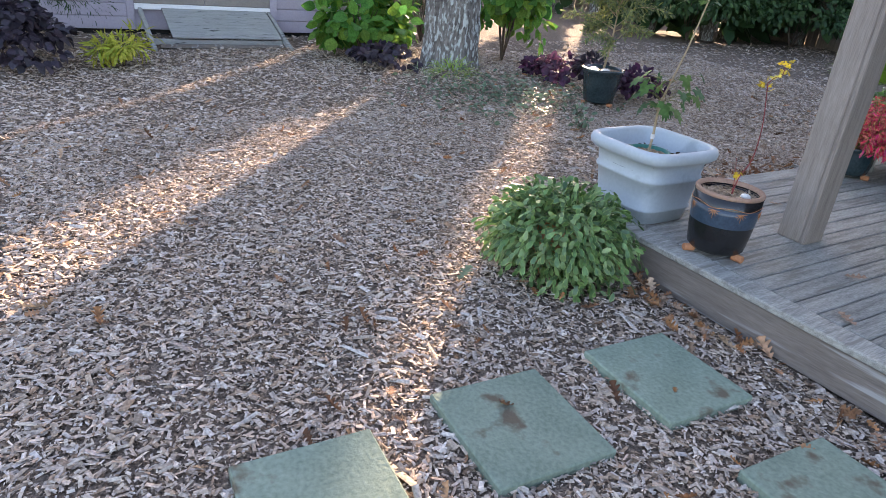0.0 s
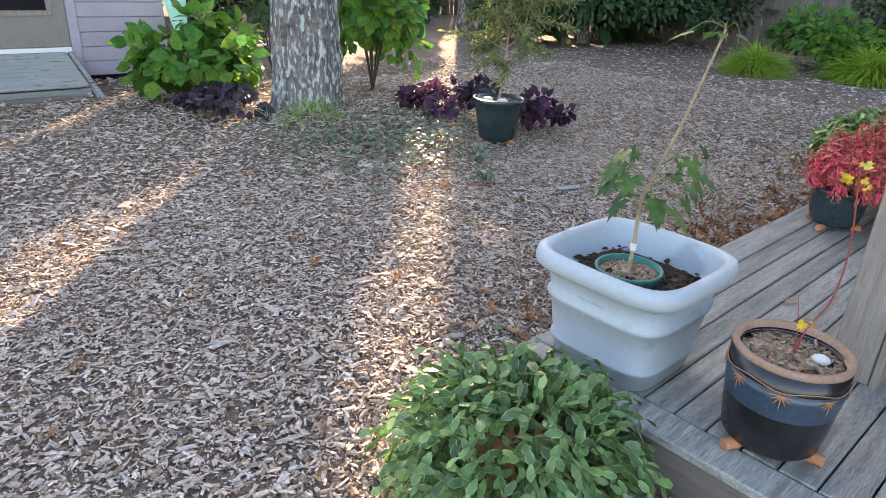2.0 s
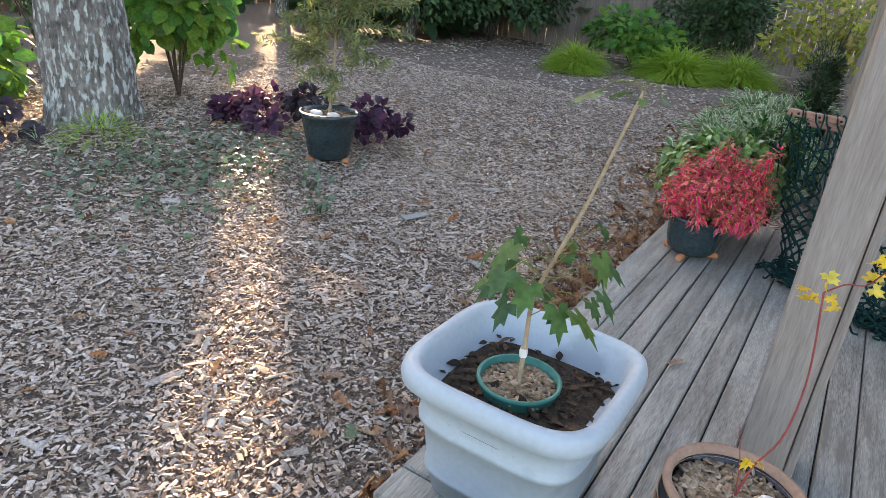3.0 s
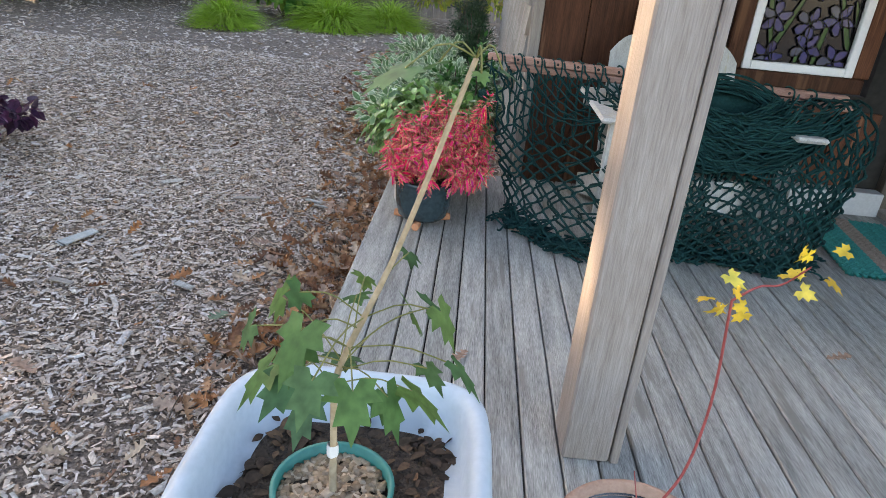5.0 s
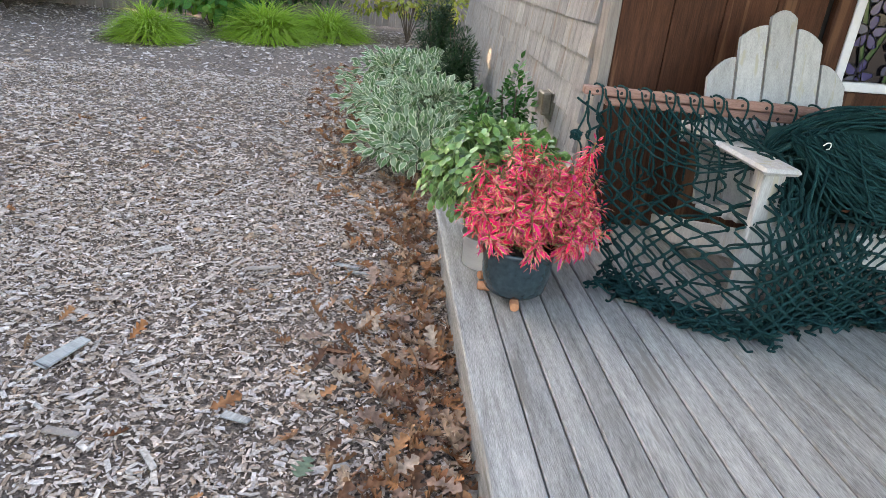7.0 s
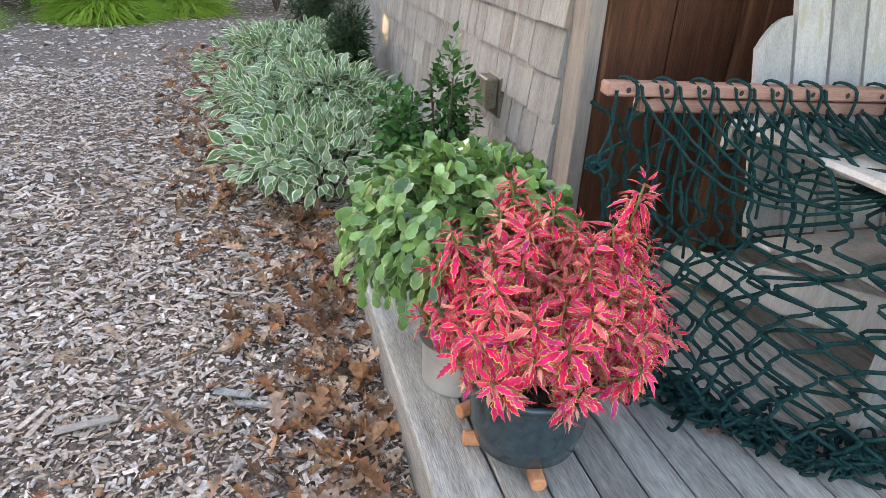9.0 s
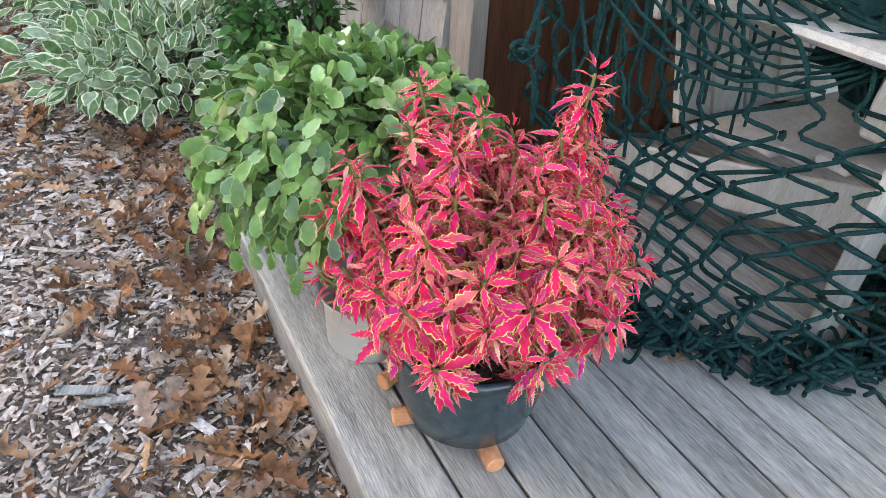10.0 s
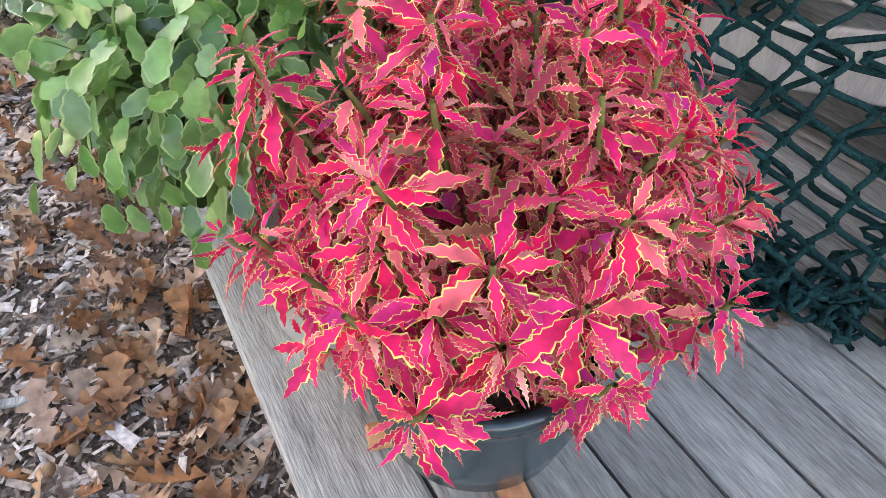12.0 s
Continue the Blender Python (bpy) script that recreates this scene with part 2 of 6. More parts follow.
LF = dict(
    potbark=foliage("brown_pot_bark", [(0.14, 0.085, 0.05), (0.34, 0.24, 0.16), (0.22, 0.15, 0.09), (0.44, 0.34, 0.25), (0.10, 0.065, 0.04)], through=0.0, rough=0.85, grain=90.0),
    oak=foliage("fallen_oak_leaf", [(0.24, 0.095, 0.042), (0.40, 0.19, 0.085), (0.10, 0.045, 0.025), (0.46, 0.27, 0.15), (0.20, 0.085, 0.042), (0.36, 0.26, 0.20), (0.34, 0.14, 0.055), (0.54, 0.41, 0.30), (0.14, 0.06, 0.032)], through=0.10, value=0.45, rough=0.7),
    coleus=foliage("coleus_leaf", [(0.84, 0.012, 0.11), (0.68, 0.012, 0.15), (0.86, 0.02, 0.10), (0.52, 0.010, 0.11), (0.80, 0.03, 0.17), (0.70, 0.010, 0.065), (0.56, 0.03, 0.24), (0.82, 0.02, 0.13), (0.76, 0.16, 0.18), (0.74, 0.014, 0.12), (0.64, 0.016, 0.14), (0.86, 0.05, 0.21)], rim=(0.68, 0.68, 0.18), rim_at=0.835, rough=0.42, through=0.25, value=0.36),
    coleusmix=foliage("coleus_side_leaf", [(0.72, 0.02, 0.12), (0.78, 0.17, 0.22), (0.54, 0.02, 0.10), (0.82, 0.36, 0.34), (0.62, 0.03, 0.12), (0.60, 0.03, 0.10), (0.70, 0.05, 0.16), (0.44, 0.03, 0.06)], rim=(0.66, 0.62, 0.20), rim_at=0.785, rough=0.45, through=0.25, value=0.35),
    coleusinner=foliage("inner_coleus_leaf", [(0.40, 0.02, 0.06), (0.24, 0.02, 0.035), (0.48, 0.06, 0.08), (0.14, 0.09, 0.03), (0.52, 0.03, 0.12), (0.30, 0.03, 0.05), (0.44, 0.03, 0.08)], rim=(0.32, 0.34, 0.10), rim_at=0.82, rough=0.5, through=0.2, value=0.4),
    cactus=foliage("holiday_cactus_segment", [(0.06, 0.15, 0.035), (0.11, 0.24, 0.055), (0.17, 0.34, 0.08), (0.04, 0.10, 0.03), (0.25, 0.43, 0.14), (0.08, 0.19, 0.05)], rim=(0.24, 0.33, 0.12), rim_at=0.8, rough=0.3, through=0.15, spec=0.6),
    bush=foliage("trailing_cactus_segment", [(0.04, 0.10, 0.03), (0.09, 0.19, 0.06), (0.15, 0.28, 0.09), (0.055, 0.13, 0.055), (0.25, 0.36, 0.14)], rim=(0.24, 0.33, 0.12), rim_at=0.8, rough=0.38, through=0.15, spec=0.5),
    maple=foliage("maple_leaf", [(0.05, 0.12, 0.05), (0.08, 0.17, 0.05), (0.12, 0.20, 0.05), (0.06, 0.13, 0.07)], through=0.35, rough=0.5),
    yellow=foliage("yellow_maple_leaf", [(0.75, 0.55, 0.05), (0.65, 0.42, 0.06), (0.80, 0.66, 0.12)], through=0.4, rough=0.5),
    hyd=foliage("hydrangea_leaf", [(0.05, 0.18, 0.04), (0.08, 0.25, 0.05), (0.12, 0.30, 0.05), (0.20, 0.34, 0.05), (0.06, 0.16, 0.05)], through=0.45, rough=0.45),
    varieg=foliage("variegated_leaf", [(0.11, 0.22, 0.09), (0.17, 0.29, 0.13), (0.09, 0.19, 0.07), (0.30, 0.40, 0.26), (0.13, 0.21, 0.08)], rim=(0.66, 0.72, 0.52), rim_at=0.70, through=0.25),
    box=foliage("boxwood_leaf", [(0.02, 0.085, 0.02), (0.035, 0.13, 0.03), (0.06, 0.19, 0.04)], through=0.2, rough=0.35),
    yew=foliage("yew_needle", [(0.012, 0.035, 0.014), (0.02, 0.055, 0.02), (0.035, 0.08, 0.025)], through=0.15),
    dark=foliage("dark_evergreen_leaf", [(0.02, 0.05, 0.022), (0.035, 0.085, 0.03), (0.06, 0.12, 0.04), (0.03, 0.07, 0.035)], through=0.25),
    grass=foliage("golden_forest_grass", [(0.22, 0.40, 0.04), (0.34, 0.52, 0.06), (0.28, 0.46, 0.05), (0.40, 0.50, 0.10)], through=0.4),
    heuch=foliage("purple_heuchera_leaf", [(0.055, 0.025, 0.065), (0.09, 0.04, 0.085), (0.05, 0.035, 0.06), (0.14, 0.04, 0.10)], through=0.3),
    ninebark=foliage("dark_purple_leaf", [(0.035, 0.030, 0.045), (0.06, 0.045, 0.065), (0.045, 0.045, 0.06)], through=0.15),
    cover=foliage("grey_green_groundcover", [(0.10, 0.16, 0.10), (0.16, 0.23, 0.15), (0.13, 0.19, 0.12), (0.20, 0.24, 0.18)], through=0.2),
    fern=foliage("yellow_green_fern", [(0.42, 0.50, 0.06), (0.50, 0.46, 0.08), (0.32, 0.42, 0.06)], through=0.4),
    feather=foliage("feathery_tree_leaf", [(0.12, 0.17, 0.08), (0.18, 0.23, 0.12), (0.30, 0.33, 0.10), (0.16, 0.21, 0.14)], through=0.45),
    autumn=foliage("yellowing_shrub_leaf", [(0.16, 0.24, 0.04), (0.40, 0.40, 0.05), (0.22, 0.28, 0.06), (0.45, 0.34, 0.12)], through=0.4),
)


# ---------------- mesh helpers ----------------
def mesh_np(name, V, Q, material, uv=None, smooth=False):
    """A mesh from vertex and quad arrays."""
    V, Q = np.asarray(V, np.float32), np.asarray(Q, np.int32)
    me = bpy.data.meshes.new(name)
    me.vertices.add(len(V))
    me.vertices.foreach_set("co", V.ravel())
    me.loops.add(Q.size)
    me.loops.foreach_set("vertex_index", Q.ravel())
    me.polygons.add(len(Q))
    me.polygons.foreach_set("loop_start", np.arange(0, Q.size, Q.shape[1], dtype=np.int32))
    if uv is not None:
        me.uv_layers.new(name="leaf").data.foreach_set("uv", np.asarray(uv, np.float32)[Q.ravel()].ravel())
    if smooth:
        me.polygons.foreach_set("use_smooth", np.ones(len(Q), dtype=bool))
    me.update(calc_edges=True)
    me.validate()
    me.materials.append(material)
    return me


def thing(name, label, category, at=(0, 0, 0), group="", kind=""):
    """An Empty at a thing's base."""
    ob = new(name)
    ob.location = at
    ob.empty_display_size = 0.05
    return tagged(ob, label, category, group, kind)


def put(name, me, parent=None, label=""):
    ob = new(name, me)
    if parent:
        ob.parent = parent
        ob.matrix_parent_inverse = Matrix.Translation(-parent.location) if parent.type == "EMPTY" else Matrix()
    return tagged(ob, label)


def part(name, bm, material, parent, label="", smooth=False):
    """One bmesh as one mesh object under a thing or a part."""
    me = bpy.data.meshes.new(name)
    bmesh.ops.recalc_face_normals(bm, faces=bm.faces)
    bm.to_mesh(me)
    bm.free()
    if smooth:
        me.polygons.foreach_set("use_smooth", np.ones(len(me.polygons), dtype=bool))
    me.materials.append(material)
    return put(name, me, parent, label)


def box(x0, x1, y0, y1, z0, z1, bevel=0.004, bm=None, turn=None):
    b = bmesh.new()
    bmesh.ops.create_cube(b, size=1)
    for v in b.verts:
        v.co = Vector((x0 + (v.co.x + 0.5) * (x1 - x0), y0 + (v.co.y + 0.5) * (y1 - y0), z0 + (v.co.z + 0.5) * (z1 - z0)))
    if bevel:
        bmesh.ops.bevel(b, geom=b.edges[:], offset=bevel, segments=1, affect="EDGES")
    if turn:
        b.transform(turn)
    if bm is None:
        return b
    tmp = bpy.data.meshes.new("tmp")
    b.to_mesh(tmp)
    b.free()
    bm.from_mesh(tmp)
    bpy.data.meshes.remove(tmp)
    return bm


def lathe(profile, at, steps=40, square=0.0, size=(1, 1)):
    """A turned shape from (radius, height) pairs; square > 0 bends the round towards a rounded rectangle."""
    bm = bmesh.new()
    rings = []
    for r, z in profile:
        ring = []
        for i in range(steps):
            a = 2 * math.pi * i / steps
            c, s = math.cos(a), math.sin(a)
            if square:
                k = (abs(c) ** square + abs(s) ** square) ** (-1 / square)
                c, s = c * k, s * k
            ring.append(bm.verts.new((at[0] + r * c * size[0], at[1] + r * s * size[1], at[2] + z)))
        rings.append(ring)
    for a, b in zip(rings, rings[1:]):
        for i in range(steps):
            bm.faces.new((a[i], a[(i + 1) % steps], b[(i + 1) % steps], b[i]))
    return bm


def tubes(lines, radius, sides=6):
    """Round tubes along polylines; radius a number or one for each line, tapering when given as a pair."""
    VV, QQ, base = [], [], 0
    for k, pts in enumerate(lines):
        p = np.asarray(pts, float)
        n = len(p)
        t = np.gradient(p, axis=0)
        t /= np.linalg.norm(t, axis=1)[:, None] + 1e-9
        ref = np.where(np.abs(t[:, 2:3]) > 0.9, np.array([[1.0, 0, 0]]), np.array([[0, 0, 1.0]]))
        u = np.cross(t, ref)
        u /= np.linalg.norm(u, axis=1)[:, None] + 1e-9
        v = np.cross(t, u)
        r = radius[k] if isinstance(radius, list) else radius
        r = np.linspace(r[0], r[1], n) if isinstance(r, tuple) else np.full(n, r)
        a = np.arange(sides) * 2 * np.pi / sides
        ring = p[:, None] + r[:, None, None] * (np.cos(a)[None, :, None] * u[:, None] + np.sin(a)[None, :, None] * v[:, None])
        VV.append(ring.reshape(-1, 3))
        i = np.arange(n - 1)[:, None] * sides
        j = np.arange(sides)[None]
        j2 = (j + 1) % sides
        QQ.append(base + np.stack([i + j, i + j2, i + sides + j2, i + sides + j], -1).reshape(-1, 4))
        base += n * sides
    return np.concatenate(VV), np.concatenate(QQ)


def leaf(widths, length=1.0, fold=0.15, droop=0.2):
    """A leaf along +y: half-widths at even steps from stalk to tip; folded on its rib, drooping towards the tip."""
    n = len(widths)
    V, uv, Q = [], [], []
    for i, w in enumerate(widths):
        y = length * i / (n - 1)
        z = -droop * (i / (n - 1)) ** 2 * length
        V += [(-w, y, z + fold * w), (0, y, z), (w, y, z + fold * w)]
        uv += [(1, i / n), (0 if 0 < i < n - 1 else 0.6, i / n), (1, i / n)]
    for i in range(n - 1):
        a = 3 * i
        Q += [(a, a + 1, a + 4, a + 3), (a + 1, a + 2, a + 5, a + 4)]
    return np.array(V, float), np.array(Q), np.array(uv, float)


OVATE = leaf([0.02, 0.16, 0.25, 0.27, 0.22, 0.12, 0.01])
ROUND = leaf([0.03, 0.30, 0.43, 0.44, 0.36, 0.20, 0.01], droop=0.25)
SPRIG = leaf([0.03, 0.25, 0.24, 0.02])
NARROW = leaf([0.02, 0.09, 0.12, 0.10, 0.01], droop=0.3)
BLADE = leaf([0.016, 0.022, 0.022, 0.019, 0.014, 0.008, 0.001], fold=0.4, droop=0.95)
OBLONG = leaf([0.05, 0.20, 0.23, 0.31, 0.27, 0.33, 0.22, 0.07], fold=0.14, droop=0.16)
SLIM = leaf([0.04, 0.15, 0.19, 0.26, 0.23, 0.28, 0.17, 0.05], fold=0.15, droop=0.15)
LOBES = [0.010, 0.018, 0.09, 0.17, 0.14, 0.055, 0.10, 0.23, 0.21, 0.075, 0.12, 0.29, 0.27, 0.10, 0.12, 0.20, 0.17, 0.08, 0.012]
CURL = leaf(LOBES, fold=0.95, droop=-0.5)
OAK = leaf(LOBES, fold=0.3, droop=-0.16)
NEEDLE = leaf([0.03, 0.07, 0.05, 0.01], droop=0.1)


def maple_leaf():
    ang = [-150, -118, -100, -75, -52, -30, -14, 0, 14, 30, 52, 75, 100, 118, 150]
    rad = [0.30, 0.55, 0.42, 0.62, 0.34, 0.72, 0.62, 1.0, 0.62, 0.72, 0.34, 0.62, 0.42, 0.55, 0.30]
    V, uv = [(0, 0, 0)], [(0, 0)]
    for a, r in zip(ang, rad):
        V.append((0.55 * r * math.sin(radians(a)), 0.55 * r * math.cos(radians(a)), -0.10 * r * r))
        uv.append((1, 0))
    Q = [(0, i, i + 1, i + 2) for i in range(1, 14, 2)]
    return np.array(V, float), np.array(Q), np.array(uv, float)


MAPLE = maple_leaf()


def unit(a):
    return a / (np.linalg.norm(a, axis=-1, keepdims=True) + 1e-9)


def spread(tpl, P, D, S, up=None, spin=0.0):
    """Copies of a leaf at P, pointing along D, sized S, faces towards up (default the sky) with some random spin."""
    V, Q, uv = tpl
    P, D = np.asarray(P, float), unit(np.asarray(D, float))
    n = len(P)
    up = np.tile((0, 0, 1.0), (n, 1)) if up is None else np.asarray(up, float)
    up = up + rng.normal(0, spin, (n, 3)) + 1e-4
    X = unit(np.cross(D, up))
    Z = np.cross(X, D)
    S = np.broadcast_to(np.asarray(S, float), (n,))
    R = np.stack([X, D, Z], 1)
    W = P[:, None] + S[:, None, None] * np.einsum("vk,nkj->nvj", V, R)
    QQ = Q[None] + (np.arange(n) * len(V))[:, None, None]
    return W.reshape(-1, 3), QQ.reshape(-1, Q.shape[1]), np.tile(uv, (n, 1))


def join(*sets):
    V, Q, U, b = [], [], [], 0
    for v, q, u in sets:
        V.append(v), Q.append(q + b), U.append(u)
        b += len(v)
    return np.concatenate(V), np.concatenate(Q), np.concatenate(U)


def ball(n, lo=-1.0):
    """n random unit vectors with z above lo."""
    z = rng.uniform(lo, 1, n)
    a = rng.uniform(0, 2 * np.pi, n)
    s = np.sqrt(1 - z * z)
    return np.stack([s * np.cos(a), s * np.sin(a), z], 1)


def crown(n, centre, radii, tpl, size, lo=-0.6, shell=0.55, clumps=14, spin=0.5, hang=0.25, ragged=0.3):
    """A leafy crown: leaves in clumps inside an uneven ellipsoid, with gaps between the clumps."""
    c = ball(clumps, lo) * rng.uniform(shell, 1.0, (clumps, 1))
    which = rng.integers(0, clumps, n)
    local = ball(n) * rng.uniform(0.2, 1, (n, 1)) ** 0.5 * rng.uniform(ragged * 0.7, ragged * 1.5, clumps)[which][:, None]
    q = c[which] + local
    P = np.asarray(centre) + q * np.asarray(radii)
    D = unit(local) + 0.5 * q + rng.normal(0, 0.35, (n, 3))
    D[:, 2] -= hang
    return spread(tpl, P, D, size * rng.uniform(0.6, 1.25, n), q + [0, 0, 0.8], spin)


def arc(a, b, sag, n=14, jit=0.0):
    """A hanging line from a to b."""
    a, b = np.asarray(a, float), np.asarray(b, float)
    s = np.linspace(0, 1, n)[:, None]
    p = a + (b - a) * s
    p[:, 2] -= sag * 4 * s[:, 0] * (1 - s[:, 0])
    return p + rng.normal(0, jit, p.shape) * (s * (1 - s) * 4)


def bend(pts, n=20):
    """A smooth line through pts."""
    p = np.asarray(pts, float)
    t = np.linspace(0, 1, len(p))
    s = np.linspace(0, 1, n)
    ext = np.vstack([2 * p[0] - p[1], p, 2 * p[-1] - p[-2]])
    out = []
    for v in s:
        k = min(int(v * (len(p) - 1)), len(p) - 2)
        f = v * (len(p) - 1) - k
        a, b, c, d = ext[k], ext[k + 1], ext[k + 2], ext[k + 3]
        out.append(0.5 * (2 * b + (c - a) * f + (2 * a - 5 * b + 4 * c - d) * f * f + (3 * b - a - 3 * c + d) * f ** 3))
    return np.array(out)


# ---------------- ground ----------------
H = 0.224  # top of the deck


def lie(x, y):
    """Height of the ground: nearly level, a low mound round the oak, small unevenness."""
    x, y = np.asarray(x, float), np.asarray(y, float)
    z = 0.20 * np.exp(-((x + 4.4) ** 2 + (y - 2.2) ** 2) / (2 * 1.35 ** 2))
    z = z + 0.010 * np.sin(2.1 * x + 0.7 * y) * np.cos(1.7 * y - 0.4 * x) + 0.006 * np.sin(5.3 * x - 2.2 * y) * np.sin(4.1 * y + 1.0)
    return z + 0.08 * np.clip((-x - 5.5) / 2, 0, 1)


gx = np.concatenate([[-600, -200, -80, -40, -25, -18], np.arange(-14, 7.01, 0.14), [9, 14, 25, 60, 200, 600]])
gy = np.concatenate([[-600, -200, -80, -30, -12], np.arange(-7, 16.01, 0.14), [20, 28, 45, 90, 220, 600]])
GX, GY = np.meshgrid(gx, gy, indexing="ij")
GV = np.stack([GX, GY, lie(GX, GY) - 0.012], -1).reshape(-1, 3)
ii, jj = np.meshgrid(np.arange(len(gx) - 1), np.arange(len(gy) - 1), indexing="ij")
k0 = (ii * len(gy) + jj).ravel()
GQ = np.stack([k0, k0 + len(gy), k0 + len(gy) + 1, k0 + 1], 1)
ground = put("ground", mesh_np("ground", GV, GQ, M["soil"], smooth=True))
tagged(ground, "bare ground covered with brown wood-chip mulch", "ground", kind="structure")

CHIP = (np.array([(-0.5, -0.5, 0), (0.5, -0.5, 0), (0.5, 0.5, 0), (-0.5, 0.5, 0), (-0.42, -0.45, 1), (0.45, -0.42, 1), (0.40, 0.46, 1), (-0.46, 0.40, 1)], float),
        np.array([(4, 5, 6, 7), (0, 1, 5, 4), (1, 2, 6, 5), (2, 3, 7, 6), (3, 0, 4, 7)]))
LOW = (CHIP[0], np.array([(4, 5, 6, 7), (1, 2, 6, 5)]))  # a half-sunk chip: its top and one long side


def chips(n, xr, yr, lo, hi, wide=(0.25, 0.6), keep=None):
    """Flat splinters of wood lying in all directions on the ground."""
    x, y = rng.uniform(*xr, n), rng.uniform(*yr, n)
    ok = ~((x > 0.01) & (y > -0.03) & (y < 3.42)) & ~((x > 0.84) & (y > 3.3)) & (x > -7.7)
    if keep is not None:
        ok &= keep(x, y)
    x, y = x[ok], y[ok]
    n = len(x)
    ln = lo * (hi / lo) ** (rng.uniform(0, 1, n) ** 1.8)
    wd = ln * rng.uniform(*wide, n)
    th = rng.uniform(0.002, 0.006, n)
    D = np.stack([rng.normal(0, 1, n), rng.normal(0, 1, n), rng.normal(0, 0.17, n)], 1)
    D = unit(D)
    up = np.stack([rng.normal(0, 0.22, n), rng.normal(0, 0.22, n), np.ones(n)], 1)
    X = unit(np.cross(D, up))
    Z = np.cross(X, D)
    P = np.stack([x, y, lie(x, y) - 0.006 + rng.uniform(0, 0.012, n)], 1)
    V, Q = LOW
    Vs = V[None] * np.stack([wd, ln, th], 1)[:, None]
    W = P[:, None] + np.einsum("nvk,nkj->nvj", Vs, np.stack([X, D, Z], 1))
    QQ = Q[None] + (np.arange(n) * 8)[:, None, None]
    return W.reshape(-1, 3), QQ.reshape(-1, 4), np.zeros((n * 8, 2))


near = chips(215000, (-3.4, 2.6), (-2.9, 5.0), 0.011, 0.056, (0.16, 0.42), keep=lambda x, y: rng.uniform(0, 1, len(x)) < np.clip((5.0 - y) / 2.0, 0, 1) * np.clip((x + 3.4) / 1.0, 0, 1))
mid = chips(115000, (-6.5, 0.9), (-4.2, 8.5), 0.018, 0.08, (0.18, 0.45), keep=lambda x, y: ~((x > -2.6) & (y < 3.4) & (y > -2.5)))
far = chips(34000, (-13, 1.0), (-5, 15), 0.035, 0.10, keep=lambda x, y: (x < -6) | (y > 8))
mulch = put("mulch", mesh_np("mulch", *join(near, mid, far)[:2], CH))
tagged(mulch, "loose grey-brown wood chips spread over the yard", "mulch", kind="stuff")
big = chips(900, (-3.0, 2.2), (-2.6, 6.0), 0.05, 0.15, (0.12, 0.35))
V3 = big[0].copy()
V3[:, 2] += 0.008
tagged(put("bark_pieces", mesh_np("bark_pieces", V3, big[1], chips_colour("pale_splinters", [(0.44, 0.40, 0.36), (0.34, 0.28, 0.23), (0.52, 0.48, 0.45), (0.26, 0.19, 0.14)]))), "larger pale splinters and bark on the mulch", "mulch", kind="stuff")


def litter(n, xs, ys, size=0.085, zlift=0.012):
    P = np.stack([xs, ys, lie(xs, ys) + zlift], 1)
    D = np.stack([rng.normal(0, 1, n), rng.normal(0, 1, n), rng.normal(0, 0.25, n)], 1)
    k = n // 2
    S = size * rng.uniform(0.6, 1.5, n)
    return join(spread(OAK, P[:k], D[:k], S[:k], None, 0.6), spread(CURL, P[k:], D[k:], S[k:], None, 0.7))


n = 1000
ly = rng.uniform(-0.6, 4.6, n)
ly = np.where((ly > 0) & (ly < 1.0) & (rng.uniform(0, 1, n) < 0.6), ly + 1.4, ly)
lx = -np.abs(rng.normal(0, 0.22, n)) - 0.02
lx[ly < 0] = np.abs(lx[ly < 0]) * 7
ly2 = np.where(ly < 0, -0.05 - np.abs(rng.normal(0, 0.12, n)), ly)
lit = litter(n, lx, ly2, 0.078, 0.012)
tagged(put("leaf_litter", mesh_np("leaf_litter", *lit[:2], LF["oak"], lit[2], True)), "dry brown oak leaves drifted against the deck edge", "leaves", kind="stuff")
n = 460
fy = rng.uniform(4.2, 9.5, n)
fx = -0.42 - np.abs(rng.normal(0, 0.26, n)) - 0.05 * (fy - 4.2)
lit = litter(n, fx, fy, 0.075, 0.014)
tagged(put("leaf_litter", mesh_np("leaf_litter", *lit[:2], LF["oak"], lit[2], True)), "dry brown leaves at the foot of the variegated shrubs", "leaves", kind="stuff")
n = 500
sx, sy = rng.uniform(-4, 2.2, n), rng.uniform(-3, 6, n)
ok = ~((sx > -0.02) & (sy > -0.05))
lit = litter(int(ok.sum()), sx[ok], sy[ok], 0.06, 0.016)
tagged(put("scattered_leaves", mesh_np("scattered_leaves", *lit[:2], LF["oak"], lit[2], True)), "scattered dry leaves on the wood chips", "leaves", kind="stuff")
